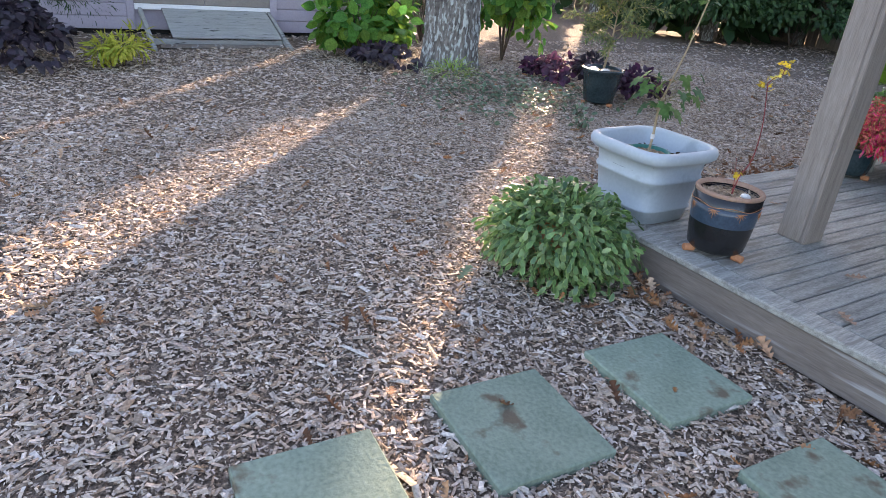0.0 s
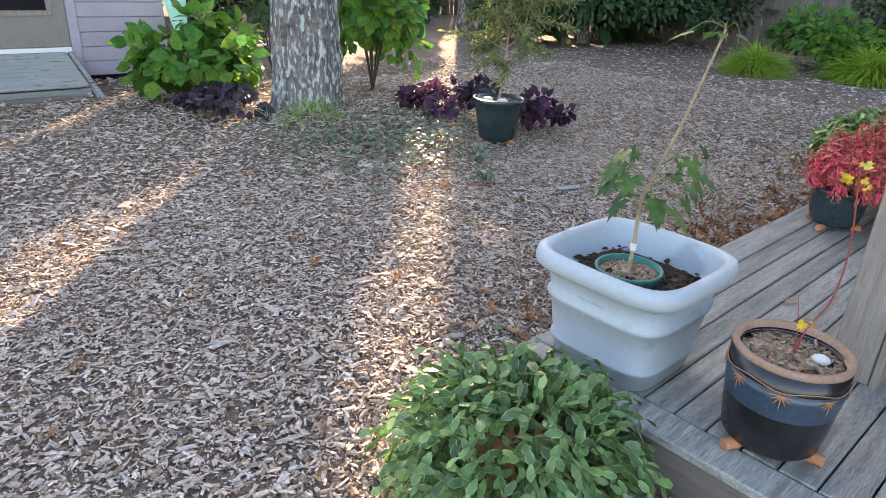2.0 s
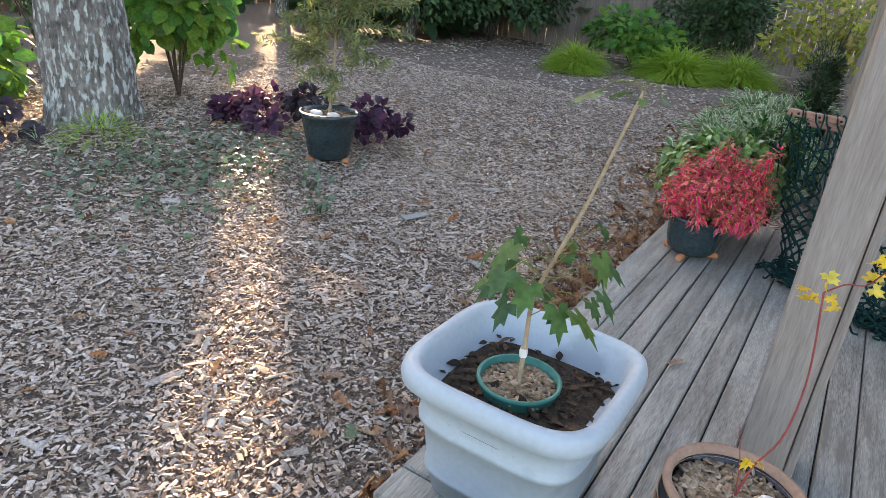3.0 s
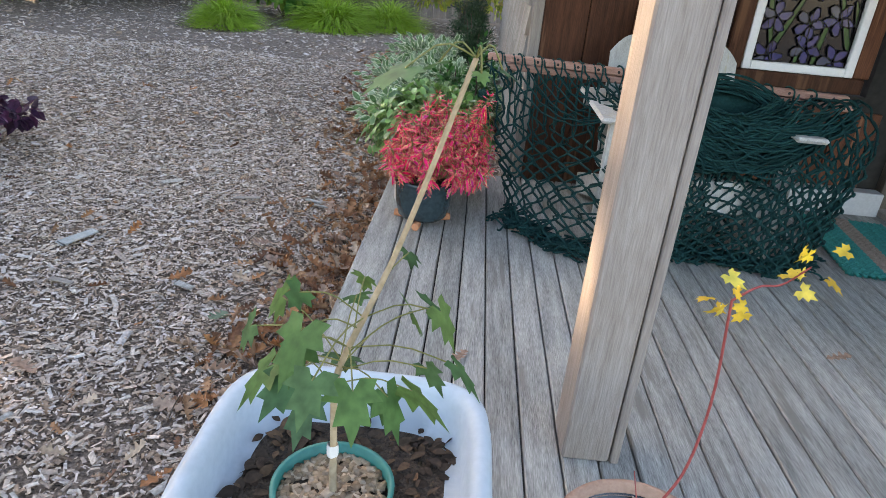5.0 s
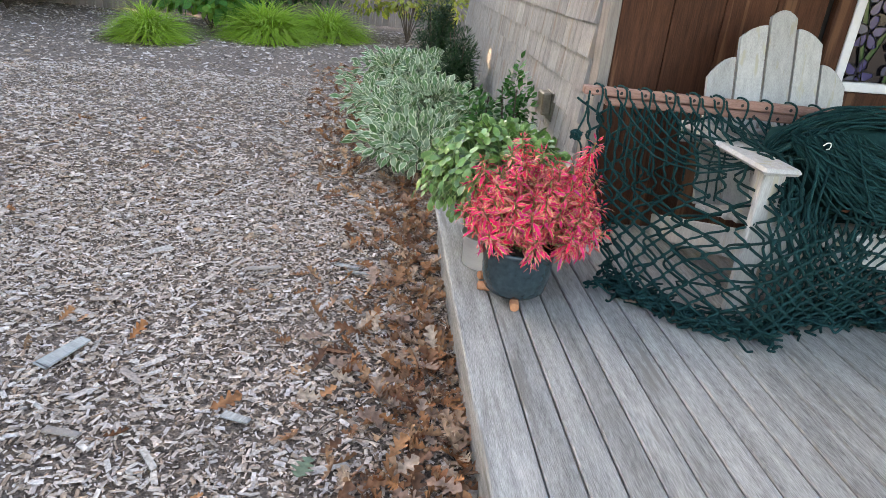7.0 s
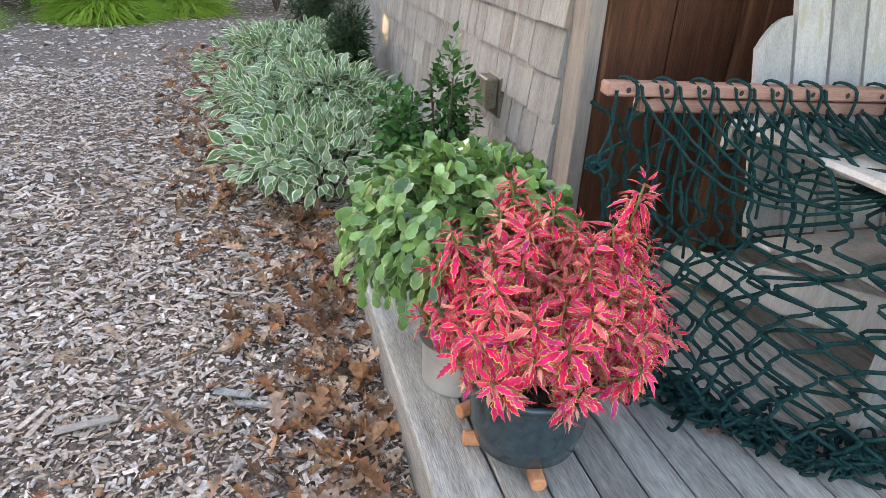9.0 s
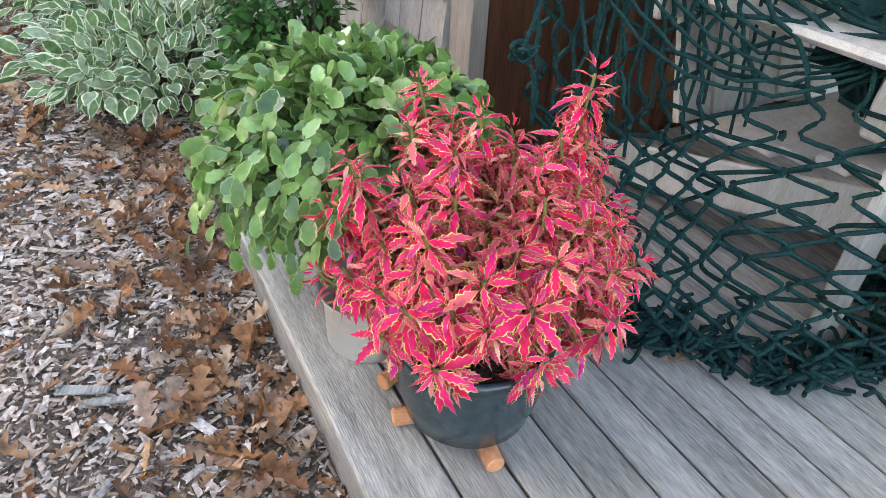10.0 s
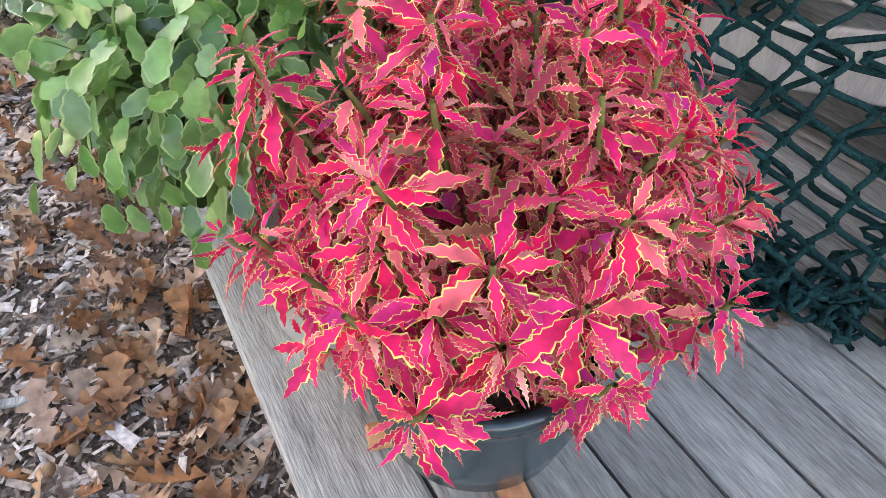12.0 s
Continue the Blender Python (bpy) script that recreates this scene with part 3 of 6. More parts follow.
# weathered splinters that lie apart
for x, y, ln, wd, ang, key in ((-1.49, 2.24, 0.20, 0.065, 62, "ramp"), (-0.79, 1.90, 0.11, 0.035, -25, "deck"), (-0.43, 3.04, 0.13, 0.022, -18, "deck"), (-1.30, 1.79, 0.13, 0.03, -16, "corner"), (-0.48, 3.10, 0.13, 0.03, -28, "deck"), (-0.89, 3.04, 0.17, 0.03, 5, "corner")):
    bm = box(-ln / 2, ln / 2, -wd / 2, wd / 2, 0, 0.009, 0.002)
    for v in bm.verts:
        v.co.y *= 1 - 0.5 * max(0.0, v.co.x / ln)
    ob = part("wood_splinter", bm, M[key], None)
    ob.matrix_basis = pose(x, y, float(lie(x, y)) + 0.014, 3, -3, ang)
    tagged(ob, "flat weathered grey splinter of wood on the mulch", "wood splinter", "splinters on the mulch")
# leaves that lie apart
one = mesh_np("oak_leaf", OAK[0] * 0.13, OAK[1], LF["oak"], OAK[2], True)
for i, (x, y) in enumerate([(-0.16, 1.62), (-0.27, 1.92), (-0.38, 2.2), (-0.14, 2.28), (-0.30, 2.62), (-0.12, 1.36), (-0.22, 1.05), (-0.42, 1.5), (-0.55, 2.45), (-0.1, 2.75), (-0.35, 2.9), (-0.2, 0.7), (-1.0, 1.15), (-0.75, 0.5)]):
    ob = new("oak_leaf", one)
    ob.matrix_basis = pose(x, y, float(lie(x, y)) + 0.022, rng.uniform(-14, 14), rng.uniform(-14, 14), rng.uniform(0, 360))
    tagged(ob, "curled dry brown oak leaf on the wood chips", "leaf", "fallen oak leaves")
green = mesh_np("green_oak_leaf", OAK[0] * 0.13, OAK[1], LF["cover"], OAK[2])
for x, y in ((-0.52, 1.72), (-0.42, 0.36), (0.32, -0.98)):
    ob = new("oak_leaf", green)
    ob.matrix_basis = pose(x, y, float(lie(x, y)) + 0.022, 4, -6, rng.uniform(0, 360))
    tagged(ob, "fallen pale green oak leaf on the wood chips", "leaf", "fallen oak leaves")

# thin twigs and acorns among the leaves by the deck
for i in range(26):
    x, y = -abs(rng.normal(0, 0.35)) - 0.04, rng.uniform(0.2, 3.4)
    a, ln = rng.uniform(0, math.pi), rng.uniform(0.08, 0.22)
    z = float(lie(x, y)) + 0.016
    V, Q = tubes([bend([(x, y, z), (x + 0.5 * ln * math.cos(a) + rng.normal(0, 0.01), y + 0.5 * ln * math.sin(a), z + rng.uniform(0, 0.012)), (min(x + ln * math.cos(a), -0.03), y + ln * math.sin(a), z)], 8)], [(0.003, 0.0015)], 5)
    tagged(put("twig", mesh_np("twig", V, Q, M["darktwig"])), "thin dry twig among the fallen leaves", "twig", "twigs by the deck")
nut = bmesh.new()
bmesh.ops.create_icosphere(nut, subdivisions=2, radius=0.011, matrix=Matrix.Diagonal((1, 1, 1.25, 1)))
nut_me = bpy.data.meshes.new("acorn")
nut.to_mesh(nut_me)
nut.free()
nut_me.polygons.foreach_set("use_smooth", np.ones(len(nut_me.polygons), dtype=bool))
nut_me.materials.append(surface("acorn_shell", (0.20, 0.10, 0.05), (0.36, 0.21, 0.11), 40, 0.5, 90, 0.1, vary=0.2))
for i in range(34):
    x, y = -abs(rng.normal(0, 0.22)) - 0.05, rng.uniform(1.4, 3.2)
    ob = new("acorn", nut_me)
    ob.matrix_basis = pose(x, y, float(lie(x, y)) + 0.018, rng.uniform(40, 130), 0, rng.uniform(0, 360))
    tagged(ob, "small brown acorn among the fallen leaves", "acorn", "acorns by the deck")


# ---------------- deck ----------------
DECK_X1, DECK_Y1 = 5.2, 3.38
deck = thing("deck", "low grey weathered wooden deck with narrow boards", "deck", (0, 0, 0), kind="structure")
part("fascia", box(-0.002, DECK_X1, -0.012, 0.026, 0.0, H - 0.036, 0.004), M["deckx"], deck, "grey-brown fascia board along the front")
part("fascia", box(0.006, 0.040, 0.03, DECK_Y1 + 0.1, -0.02, H - 0.036, 0.004), M["deck"], deck)
# solid near-black box: the shade under the boards, put in as colour
part("joist_bed", box(0.05, DECK_X1, 0.04, DECK_Y1, 0.0, H - 0.05, 0), M["dark"], deck, "near-black fill that paints the shade between the boards")
part("edge_board", box(-0.012, DECK_X1, -0.026, 0.112, H - 0.034, H, 0.006), M["deck"], deck)
PITCH, GAP = 0.1110, 0.0060
part("edge_board", box(-0.012, 0.1485 - GAP, 0.118, 3.62, H - 0.034, H, 0.006), M["deck"], deck)


# ---------------- brown wall, window, door ----------------
WY = 3.42
wall = thing("wall_north", "wall of vertical red-brown cedar boards", "wall", (0.9, WY, 0), kind="structure")
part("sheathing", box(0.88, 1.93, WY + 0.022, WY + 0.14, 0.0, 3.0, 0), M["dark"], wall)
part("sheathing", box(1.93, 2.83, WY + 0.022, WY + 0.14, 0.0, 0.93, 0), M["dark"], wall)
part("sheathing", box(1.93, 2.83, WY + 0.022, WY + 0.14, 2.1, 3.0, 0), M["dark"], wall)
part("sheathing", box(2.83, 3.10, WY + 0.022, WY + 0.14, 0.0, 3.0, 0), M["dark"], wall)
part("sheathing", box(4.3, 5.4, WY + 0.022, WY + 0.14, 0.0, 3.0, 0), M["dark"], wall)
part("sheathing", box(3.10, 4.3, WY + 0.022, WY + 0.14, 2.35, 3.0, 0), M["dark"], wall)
part("corner_board", box(0.754, 0.815, WY - 0.012, WY + 0.12, 0.0, 3.0, 0.004), M["corner"], wall, "grey weathered corner board")
window = thing("window_1", "stained-glass window with blue irises in a white frame", "window", (2.38, WY, 0.95), kind="structure")
WX0, WX1, WZ0, WZ1 = 2.072, 2.63, 1.09, 2.05
for a in ((WX0 - 0.05, WX0, WZ0 - 0.05, WZ1 + 0.05), (WX1, WX1 + 0.05, WZ0 - 0.05, WZ1 + 0.05)):
    part("window_frame", box(a[0], a[1], WY - 0.035, WY + 0.06, a[2], a[3], 0.005), M["white"], window)
for a in ((WZ0 - 0.05, WZ0), (WZ1, WZ1 + 0.05)):
    part("window_frame", box(WX0, WX1, WY - 0.033, WY + 0.06, a[0], a[1], 0.005), M["white"], window)
part("window_sill", box(WX0 - 0.12, WX1 + 0.12, WY - 0.05, WY + 0.02, WZ0 - 0.14, WZ0 - 0.053, 0.006), M["cedar"], window, "brown wooden sill")
for a in ((WX0 - 0.15, WX0 - 0.053), (WX1 + 0.053, WX1 + 0.15)):
    part("window_casing", box(a[0], a[1], WY - 0.03, WY + 0.02, WZ0 - 0.05, WZ1 + 0.1, 0.005), M["cedar"], window)


def glass(name, colour):
    m, N, L, b = nodes_of(name)
    b.inputs["Base Color"].default_value = (*colour, 1)
    b.inputs["Roughness"].default_value = 0.15
    n = N.new("ShaderNodeTexNoise")
    n.inputs["Scale"].default_value = 30
    bp = N.new("ShaderNodeBump")
    bp.inputs["Strength"].default_value = 0.25
    L.new(n.outputs[0], bp.inputs["Height"])
    L.new(bp.outputs[0], b.inputs["Normal"])
    return m


G = dict(night=glass("black_glass", (0.012, 0.012, 0.016)), blue=glass("iris_blue_glass", (0.025, 0.028, 0.13)), lilac=glass("lilac_glass", (0.045, 0.042, 0.14)), green=glass("leaf_green_glass", (0.03, 0.085, 0.025)), grey=glass("pale_grey_glass", (0.05, 0.06, 0.11)))
part("backing_pane", box(WX0, WX1, WY + 0.012, WY + 0.022, WZ0, WZ1, 0), G["night"], window, "dark glass ground")


def pane(cx, cz, r1, r2, ang, key, y):
    bm = bmesh.new()
    vs = []
    for i in range(9):
        a = 2 * math.pi * i / 9
        k = 1 + 0.16 * math.sin(3 * a + cx * 40)
        u, w = r1 * k * math.cos(a), r2 * k * math.sin(a)
        x, z = cx + u * math.cos(ang) - w * math.sin(ang), cz + u * math.sin(ang) + w * math.cos(ang)
        vs.append(bm.verts.new((min(max(x, WX0 + 0.004), WX1 - 0.004), y, min(max(z, WZ0 + 0.004), WZ1 - 0.004))))
    bm.faces.new(vs)
    rim = [tuple(v.co) for v in vs]
    part("pane", bm, G[key], window)
    return rim + [rim[0]]


cames = []
for i in range(7):
    x0 = WX0 + 0.06 + 0.105 * i
    cames.append(pane(x0, 1.28 + 0.12 * rng.uniform(-1, 1), 0.24, 0.017, radians(90 + rng.uniform(-25, 25)), "green", WY + 0.004))
for i in range(11):
    fx, fz = WX0 + 0.09 + 0.19 * (i % 4) + rng.uniform(-0.03, 0.03), 1.14 + 0.19 * (i // 4) + rng.uniform(-0.04, 0.04)
    for k in range(5):
        a = 2 * math.pi * k / 5 + i
        cames.append(pane(fx + 0.05 * math.cos(a), fz + 0.05 * math.sin(a), 0.045, 0.026, a, ["blue", "lilac", "blue", "grey", "blue"][(k + i) % 5], WY + 0.001 - 0.0007 * k))
V, Q = tubes([[(p[0], p[1] - 0.003, p[2]) for p in c] for c in cames], 0.0032, 4)
put("lead_came", mesh_np("lead_came", V, Q, M["lead"]), window, "dark lead lines round the glass pieces")

part("skirting", box(2.40, 3.07, WY - 0.12, WY - 0.014, H, H + 0.15, 0.004), M["shadewhite"], wall, "white painted board at the foot of the wall")
door = thing("door_1", "open doorway with a grey wooden frame and sliding glass door", "door", (3.1, WY, H), kind="structure")
part("jamb", box(3.09, 3.25, WY - 0.05, WY + 0.16, H, 2.35, 0.006), M["jamb"], door)
part("jamb", box(4.25, 4.33, WY - 0.05, WY + 0.16, H, 2.35, 0.006), M["jamb"], door)
part("head", box(3.02, 4.33, WY - 0.05, WY + 0.16, 2.352, 2.45, 0.006), M["jamb"], door)
part("threshold", box(3.09, 4.33, WY - 0.26, WY + 0.16, H + 0.001, H + 0.04, 0.006), M["corner"], door, "worn wooden threshold")
part("door_stile", box(3.26, 3.34, WY + 0.0, WY + 0.05, H + 0.042, 2.34, 0.005), M["corner"], door)
hd, hq = tubes([bend([(3.30, WY, 1.10), (3.30, WY - 0.045, 1.12), (3.30, WY - 0.05, 1.21), (3.30, WY - 0.045, 1.30), (3.30, WY, 1.32)], 14)], 0.009)
put("door_handle", mesh_np("door_handle", hd, hq, M["steel"], smooth=True), door, "steel pull handle")
room = thing("inside_room", "dim room behind the doorway", "room", (3.7, 4.6, H), kind="structure")
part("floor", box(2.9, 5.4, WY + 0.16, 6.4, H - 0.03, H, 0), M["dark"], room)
part("back_wall", box(2.9, 5.4, 6.4, 6.5, H, 2.6, 0), M["shedtrim"], room)
part("side_wall", box(2.85, 2.9, WY + 0.16, 6.5, 0, 2.6, 0), M["shedtrim"], room)
part("side_wall", box(5.4, 5.45, WY, 6.5, 0, 2.6, 0), M["shedtrim"], room)
part("ceiling", box(2.85, 5.45, WY + 0.16, 6.5, 2.6, 2.66, 0), M["shedtrim"], room)
cab = thing("white_cabinet", "white appliance cabinet inside the doorway", "cabinet", (3.75, 4.5, H))
part("body", box(3.95, 4.95, 4.45, 5.0, H, H + 0.72, 0.015), M["shadewhite"], cab)
part("control_panel", box(3.97, 4.93, 4.43, 4.448, H + 0.60, H + 0.70, 0.004), M["shedtrim"], cab)
part("door_panel", box(4.02, 4.4, 4.437, 4.449, H + 0.12, H + 0.5, 0.004), M["shadewhite"], cab)
wheel = thing("black_hoop", "black rubber hoop leaning in the doorway", "hoop", (4.12, 4.34, H))
hv, hq = tubes([[(4.12 + 0.19 * math.cos(a), 4.34 + 0.03 * math.sin(a), H + 0.22 + 0.19 * math.sin(a)) for a in np.linspace(0, 2 * math.pi, 30)]], 0.028, 8)
put("rim", mesh_np("rim", hv, hq, M["black"], smooth=True), wheel)
ballb = thing("green_ball", "small bright green ball on the floor by the door", "ball", (3.75, 3.95, H))
bm = bmesh.new()
bmesh.ops.create_icosphere(bm, subdivisions=3, radius=0.075, matrix=Matrix.Translation((3.75, 3.95, H + 0.075)))
part("shell", bm, surface("lime_plastic", (0.22, 0.50, 0.03), (0.30, 0.60, 0.05), 9, 0.4, 40, 0.1, vary=0), ballb, smooth=True)

# unseen wall added on the east side to keep light out of the porch
part("side_wall", box(5.2, 5.3, 0.75, WY, 0.0, 2.62, 0), M["cedar"], wall, "plain cedar wall, unseen, added to darken the porch")
# porch roof carried by the post, and the wall above the shingles
roof = thing("porch_roof", "plain porch roof above the deck", "roof", (2.8, 2, 2.36), kind="structure")
part("ceiling_boards", box(0.72, 5.4, 0.72, WY + 0.02, 2.36, 2.42, 0), M["corner"], roof)
part("beam", box(0.80, 5.4, 0.81, 0.95, 2.20, 2.36, 0.006), M["post"], roof)
part("beam", box(0.80, 0.94, 0.952, WY - 0.05, 2.20, 2.36, 0.006), M["post"], roof)

post = thing("porch_post", "square weathered cedar porch post standing on the deck", "post", (0.893, 0.883, H))
part("shaft", box(0.812, 0.949, 0.802, 0.965, H, 2.20, 0.007), M["post"], post)
part("facing_board", box(0.952, 0.977, 0.800, 0.967, H, 2.199, 0.004), M["post"], post)

# ---------------- shingled wall ----------------
SX = 0.767
swall = thing("wall_west", "house wall clad in weathered grey-brown cedar shingles", "wall", (SX, 6, 0), kind="structure")
part("sheathing", box(SX + 0.002, 0.98, 3.56, 9.0, 0.0, 3.0, 0), M["dark"], swall)
part("return_wall", box(1.0, 5.4, 8.9, 9.0, 0.0, 3.0, 0), M["shingle"], swall)
vent = thing("wall_vent", "small aged bronze vent hood on the shingles", "vent", (SX, 4.16, 0.66))
part("flange", box(SX - 0.045, SX - 0.022, 4.09, 4.27, 0.62, 0.80, 0.004), M["bronze"], vent)
part("hood", box(SX - 0.105, SX - 0.045, 4.11, 4.25, 0.655, 0.795, 0.008), M["bronze"], vent)

# ---------------- pavers ----------------
def paver(x0, x1, y0, y1, ang=0.0):
    cx, cy = (x0 + x1) / 2, (y0 + y1) / 2
    z0 = float(lie(cx, cy))
    bm = box(x0 - cx, x1 - cx, y0 - cy, y1 - cy, -0.02, 0.034, 0.006)
    ob = part("paver", bm, M["paver"], None)
    ob.matrix_basis = pose(cx, cy, z0, rng.uniform(-0.8, 0.8), rng.uniform(-0.8, 0.8), ang)
    tagged(ob, "square greenish concrete stepping stone set in the mulch", "paver", "stepping stones by the deck")


paver(1.085, 1.585, -0.83, -0.385, -3)
paver(1.075, 1.572, -1.57, -1.10, -3)
paver(1.14, 1.63, -2.31, -1.85, -3)
paver(1.85, 2.34, -0.83, -0.39, -3)
paver(2.05, 2.5, -3.5, -3.05, 10)

# ---------------- oak and the bed round it ----------------
OX, OY = -4.62, 1.86
oak = thing("oak_tree", "thick oak trunk with grey lichen-covered bark", "tree", (OX, OY, float(lie(OX, OY))))
prof = []
rows, cols = 150, 170
V = []
for i in range(rows):
    z = 4.6 * i / (rows - 1)
    for j in range(cols):
        a = 2 * math.pi * j / cols
        r = 0.345 + 0.20 * math.exp(-z / 0.16) * (0.6 + 0.4 * math.cos(5 * a + 1)) - 0.018 * z
        furrow = noise.noise(Vector((math.cos(a) * 5.5, math.sin(a) * 5.5, z * 1.6))) + 0.6 * noise.noise(Vector((math.cos(a) * 13, math.sin(a) * 13, z * 4.5)))
        r += 0.034 * furrow + 0.012 * noise.noise(Vector((math.cos(a) * 30, math.sin(a) * 30, z * 11)))
        V.append((OX + r * math.cos(a), OY + r * math.sin(a), 0.02 + z))
Q = [(i * cols + j, i * cols + (j + 1) % cols, (i + 1) * cols + (j + 1) % cols, (i + 1) * cols + j) for i in range(rows - 1) for j in range(cols)]
put("trunk", mesh_np("trunk", V, Q, M["bark"], smooth=True), oak)
limbs = [bend([(OX, OY, 4.3), (OX + 1.4 * math.cos(a), OY + 1.4 * math.sin(a), 5.6), (OX + 3 * math.cos(a), OY + 3 * math.sin(a), 6.6)], 10) for a in (0.4, 1.9, 3.4, 5.0)]
V, Q = tubes(limbs, [(0.2, 0.05)] * 4, 10)
put("limbs", mesh_np("limbs", V, Q, M["bark"], smooth=True), oak)
cr = crown(5200, (OX, OY, 7.4), (3.6, 3.6, 1.6), SPRIG, 0.22, clumps=34)
put("crown", mesh_np("crown", *cr[:2], LF["autumn"], cr[2]), oak)


def shrub(name, label, category, at, radii, height, n, tpl, size, key, clumps=14, stems=7, stem="darktwig", group="", lo=-0.5, hang=0.25, ragged=0.32, lift=0.5, spin=0.5, shell=0.55):
    """A shrub: stems from the ground and a crown of leaves in clumps."""
    x, y = at
    z = float(lie(x, y))
    t = thing(name, label, category, (x, y, z), group)
    lines = []
    for i in range(stems):
        a = 2 * math.pi * i / stems + rng.uniform(-0.3, 0.3)
        k = rng.uniform(0.3, 0.75)
        lines.append(bend([(x, y, z - 0.02), (x + radii[0] * k * 0.4 * math.cos(a), y + radii[1] * k * 0.4 * math.sin(a), z + height * 0.4), (x + radii[0] * k * math.cos(a), y + radii[1] * k * math.sin(a), z + height * rng.uniform(0.65, 0.95))], 8))
    V, Q = tubes(lines, [(0.012, 0.004)] * stems, 5)
    put("stem_cluster", mesh_np("stem_cluster", V, Q, M[stem]), t)["kind"] = "stuff"
    c = crown(n, (x, y, z + height * lift), (radii[0], radii[1], height * (1 - lift)), tpl, size, lo, shell, clumps, spin, hang, ragged)
    c[0][:, 2] = np.maximum(c[0][:, 2], z + 0.004)
    put("foliage", mesh_np("foliage", *c[:2], LF[key], c[2]), t)
    return t


def tuft(name, label, at, radius, height, n, key="grass", group="", width=1.0):
    """Arching grass blades from one crown."""
    x, y = at
    z = float(lie(x, y))
    t = thing(name, label, "grass", (x, y, z), group)
    u = ball(n, -0.05)
    k = rng.uniform(0.35, 0.8, (n, 1))
    P = np.array([x, y, z]) + u * k * (radius, radius, height)
    D = u * (1, 1, 0.45) + (0, 0, 0.45) + rng.normal(0, 0.22, (n, 3))
    V, Q, U = spread(BLADE, P, D, 0.75 * height * rng.uniform(0.6, 1.2, n), None, 0.15)
    V[:, 2] = np.maximum(V[:, 2], z + 0.004)
    tagged(put("blade_mass", mesh_np("blade_mass", V, Q, LF[key], U), t), kind="stuff")
    return t


# ---------------- plants of the yard ----------------
shrub("hydrangea", "green hydrangea with broad leaves in front of the shed", "shrub", (-5.75, 1.15), (0.62, 0.66), 0.85, 620, ROUND, 0.17, "hyd", 18, hang=0.35, lift=0.45)
shrub("hydrangea", "tall leggy green hydrangea beside the oak", "shrub", (-5.25, 3.15), (0.55, 0.55), 1.75, 520, ROUND, 0.17, "hyd", 20, stems=9, hang=0.4)
shrub("rose_shrub", "thin dark leggy shrub behind the hydrangea", "shrub", (-7.3, 2.9), (0.8, 1.0), 1.9, 1500, OVATE, 0.07, "dark", 26, stems=12, ragged=0.4)
shrub("heuchera", "purple-leaved heuchera at the foot of the oak", "plant", (-3.75, 3.05), (0.42, 0.5), 0.26, 420, ROUND, 0.085, "heuch", 12, group="heucheras round the oak", lo=-0.2)
shrub("heuchera", "dark purple heuchera behind the glazed pot", "plant", (-2.85, 3.35), (0.36, 0.42), 0.3, 360, ROUND, 0.085, "heuch", 12, group="heucheras round the oak", lo=-0.2)
shrub("heuchera", "dark purple heuchera beside the trunk", "plant", (-4.75, 1.05), (0.42, 0.34), 0.26, 320, ROUND, 0.085, "ninebark", 12, group="heucheras round the oak", lo=-0.2)
shrub("heuchera", "tall dark purple heuchera by the glazed pot", "plant", (-3.3, 3.1), (0.22, 0.25), 0.36, 200, ROUND, 0.08, "ninebark", 8, group="heucheras round the oak", lo=-0.2)
tuft("grass_tuft", "yellow-green grass tuft at the foot of the oak", (-4.0, 1.55), 0.34, 0.2, 220, group="grass tufts")
tuft("grass_tuft", "pale striped grass tuft beside the oak", (-4.1, 1.15), 0.2, 0.2, 40, "varieg", group="grass tufts")
gx_, gy_ = rng.normal(-3.15, 0.42, 900), rng.normal(1.75, 0.55, 900)
P = np.stack([gx_, gy_, lie(gx_, gy_) + rng.uniform(0.01, 0.07, 900)], 1)
c = spread(OVATE, P, rng.normal(0, 1, (900, 3)) * (1, 1, 0.4), 0.06 * rng.uniform(0.6, 1.3, 900), None, 0.4)
tagged(put("groundcover", mesh_np("groundcover", *c[:2], LF["cover"], c[2])), "low grey-green groundcover in front of the oak", "groundcover", kind="stuff")
for x, y in ((-2.35, 2.1), (-2.0, 1.85)):
    shrub("seedling", "small green seedling in the mulch", "plant", (x, y), (0.1, 0.09), 0.09, 26, OVATE, 0.06, "cover", 5, 2, group="seedlings in the mulch")

shrub("dark_shrub", "rounded dark purple-leaved shrub in the mulch", "shrub", (-5.6, -3.05), (0.85, 0.75), 0.7, 1500, ROUND, 0.09, "ninebark", 24)
shrub("yew_shrub", "dark green yew behind the purple shrub", "shrub", (-6.5, -3.0), (0.9, 1.1), 1.5, 4200, NEEDLE, 0.075, "yew", 40, lift=0.55)
shrub("fern_shrub", "yellow-green ferny shrub beside the ramp", "shrub", (-5.55, -1.85), (0.32, 0.3), 0.42, 420, NARROW, 0.12, "fern", 10, lo=-0.3)
shrub("evergreen_shrub", "dense dark evergreen shrub at the fence", "shrub", (-8.2, 10.6), (1.5, 1.7), 2.6, 5200, SPRIG, 0.13, "dark", 46, lift=0.52, group="evergreens at the fence")
shrub("evergreen_shrub", "dense dark evergreen shrub at the fence", "shrub", (-7.2, 13.2), (1.5, 1.9), 2.5, 5200, SPRIG, 0.13, "dark", 46, lift=0.52, group="evergreens at the fence")
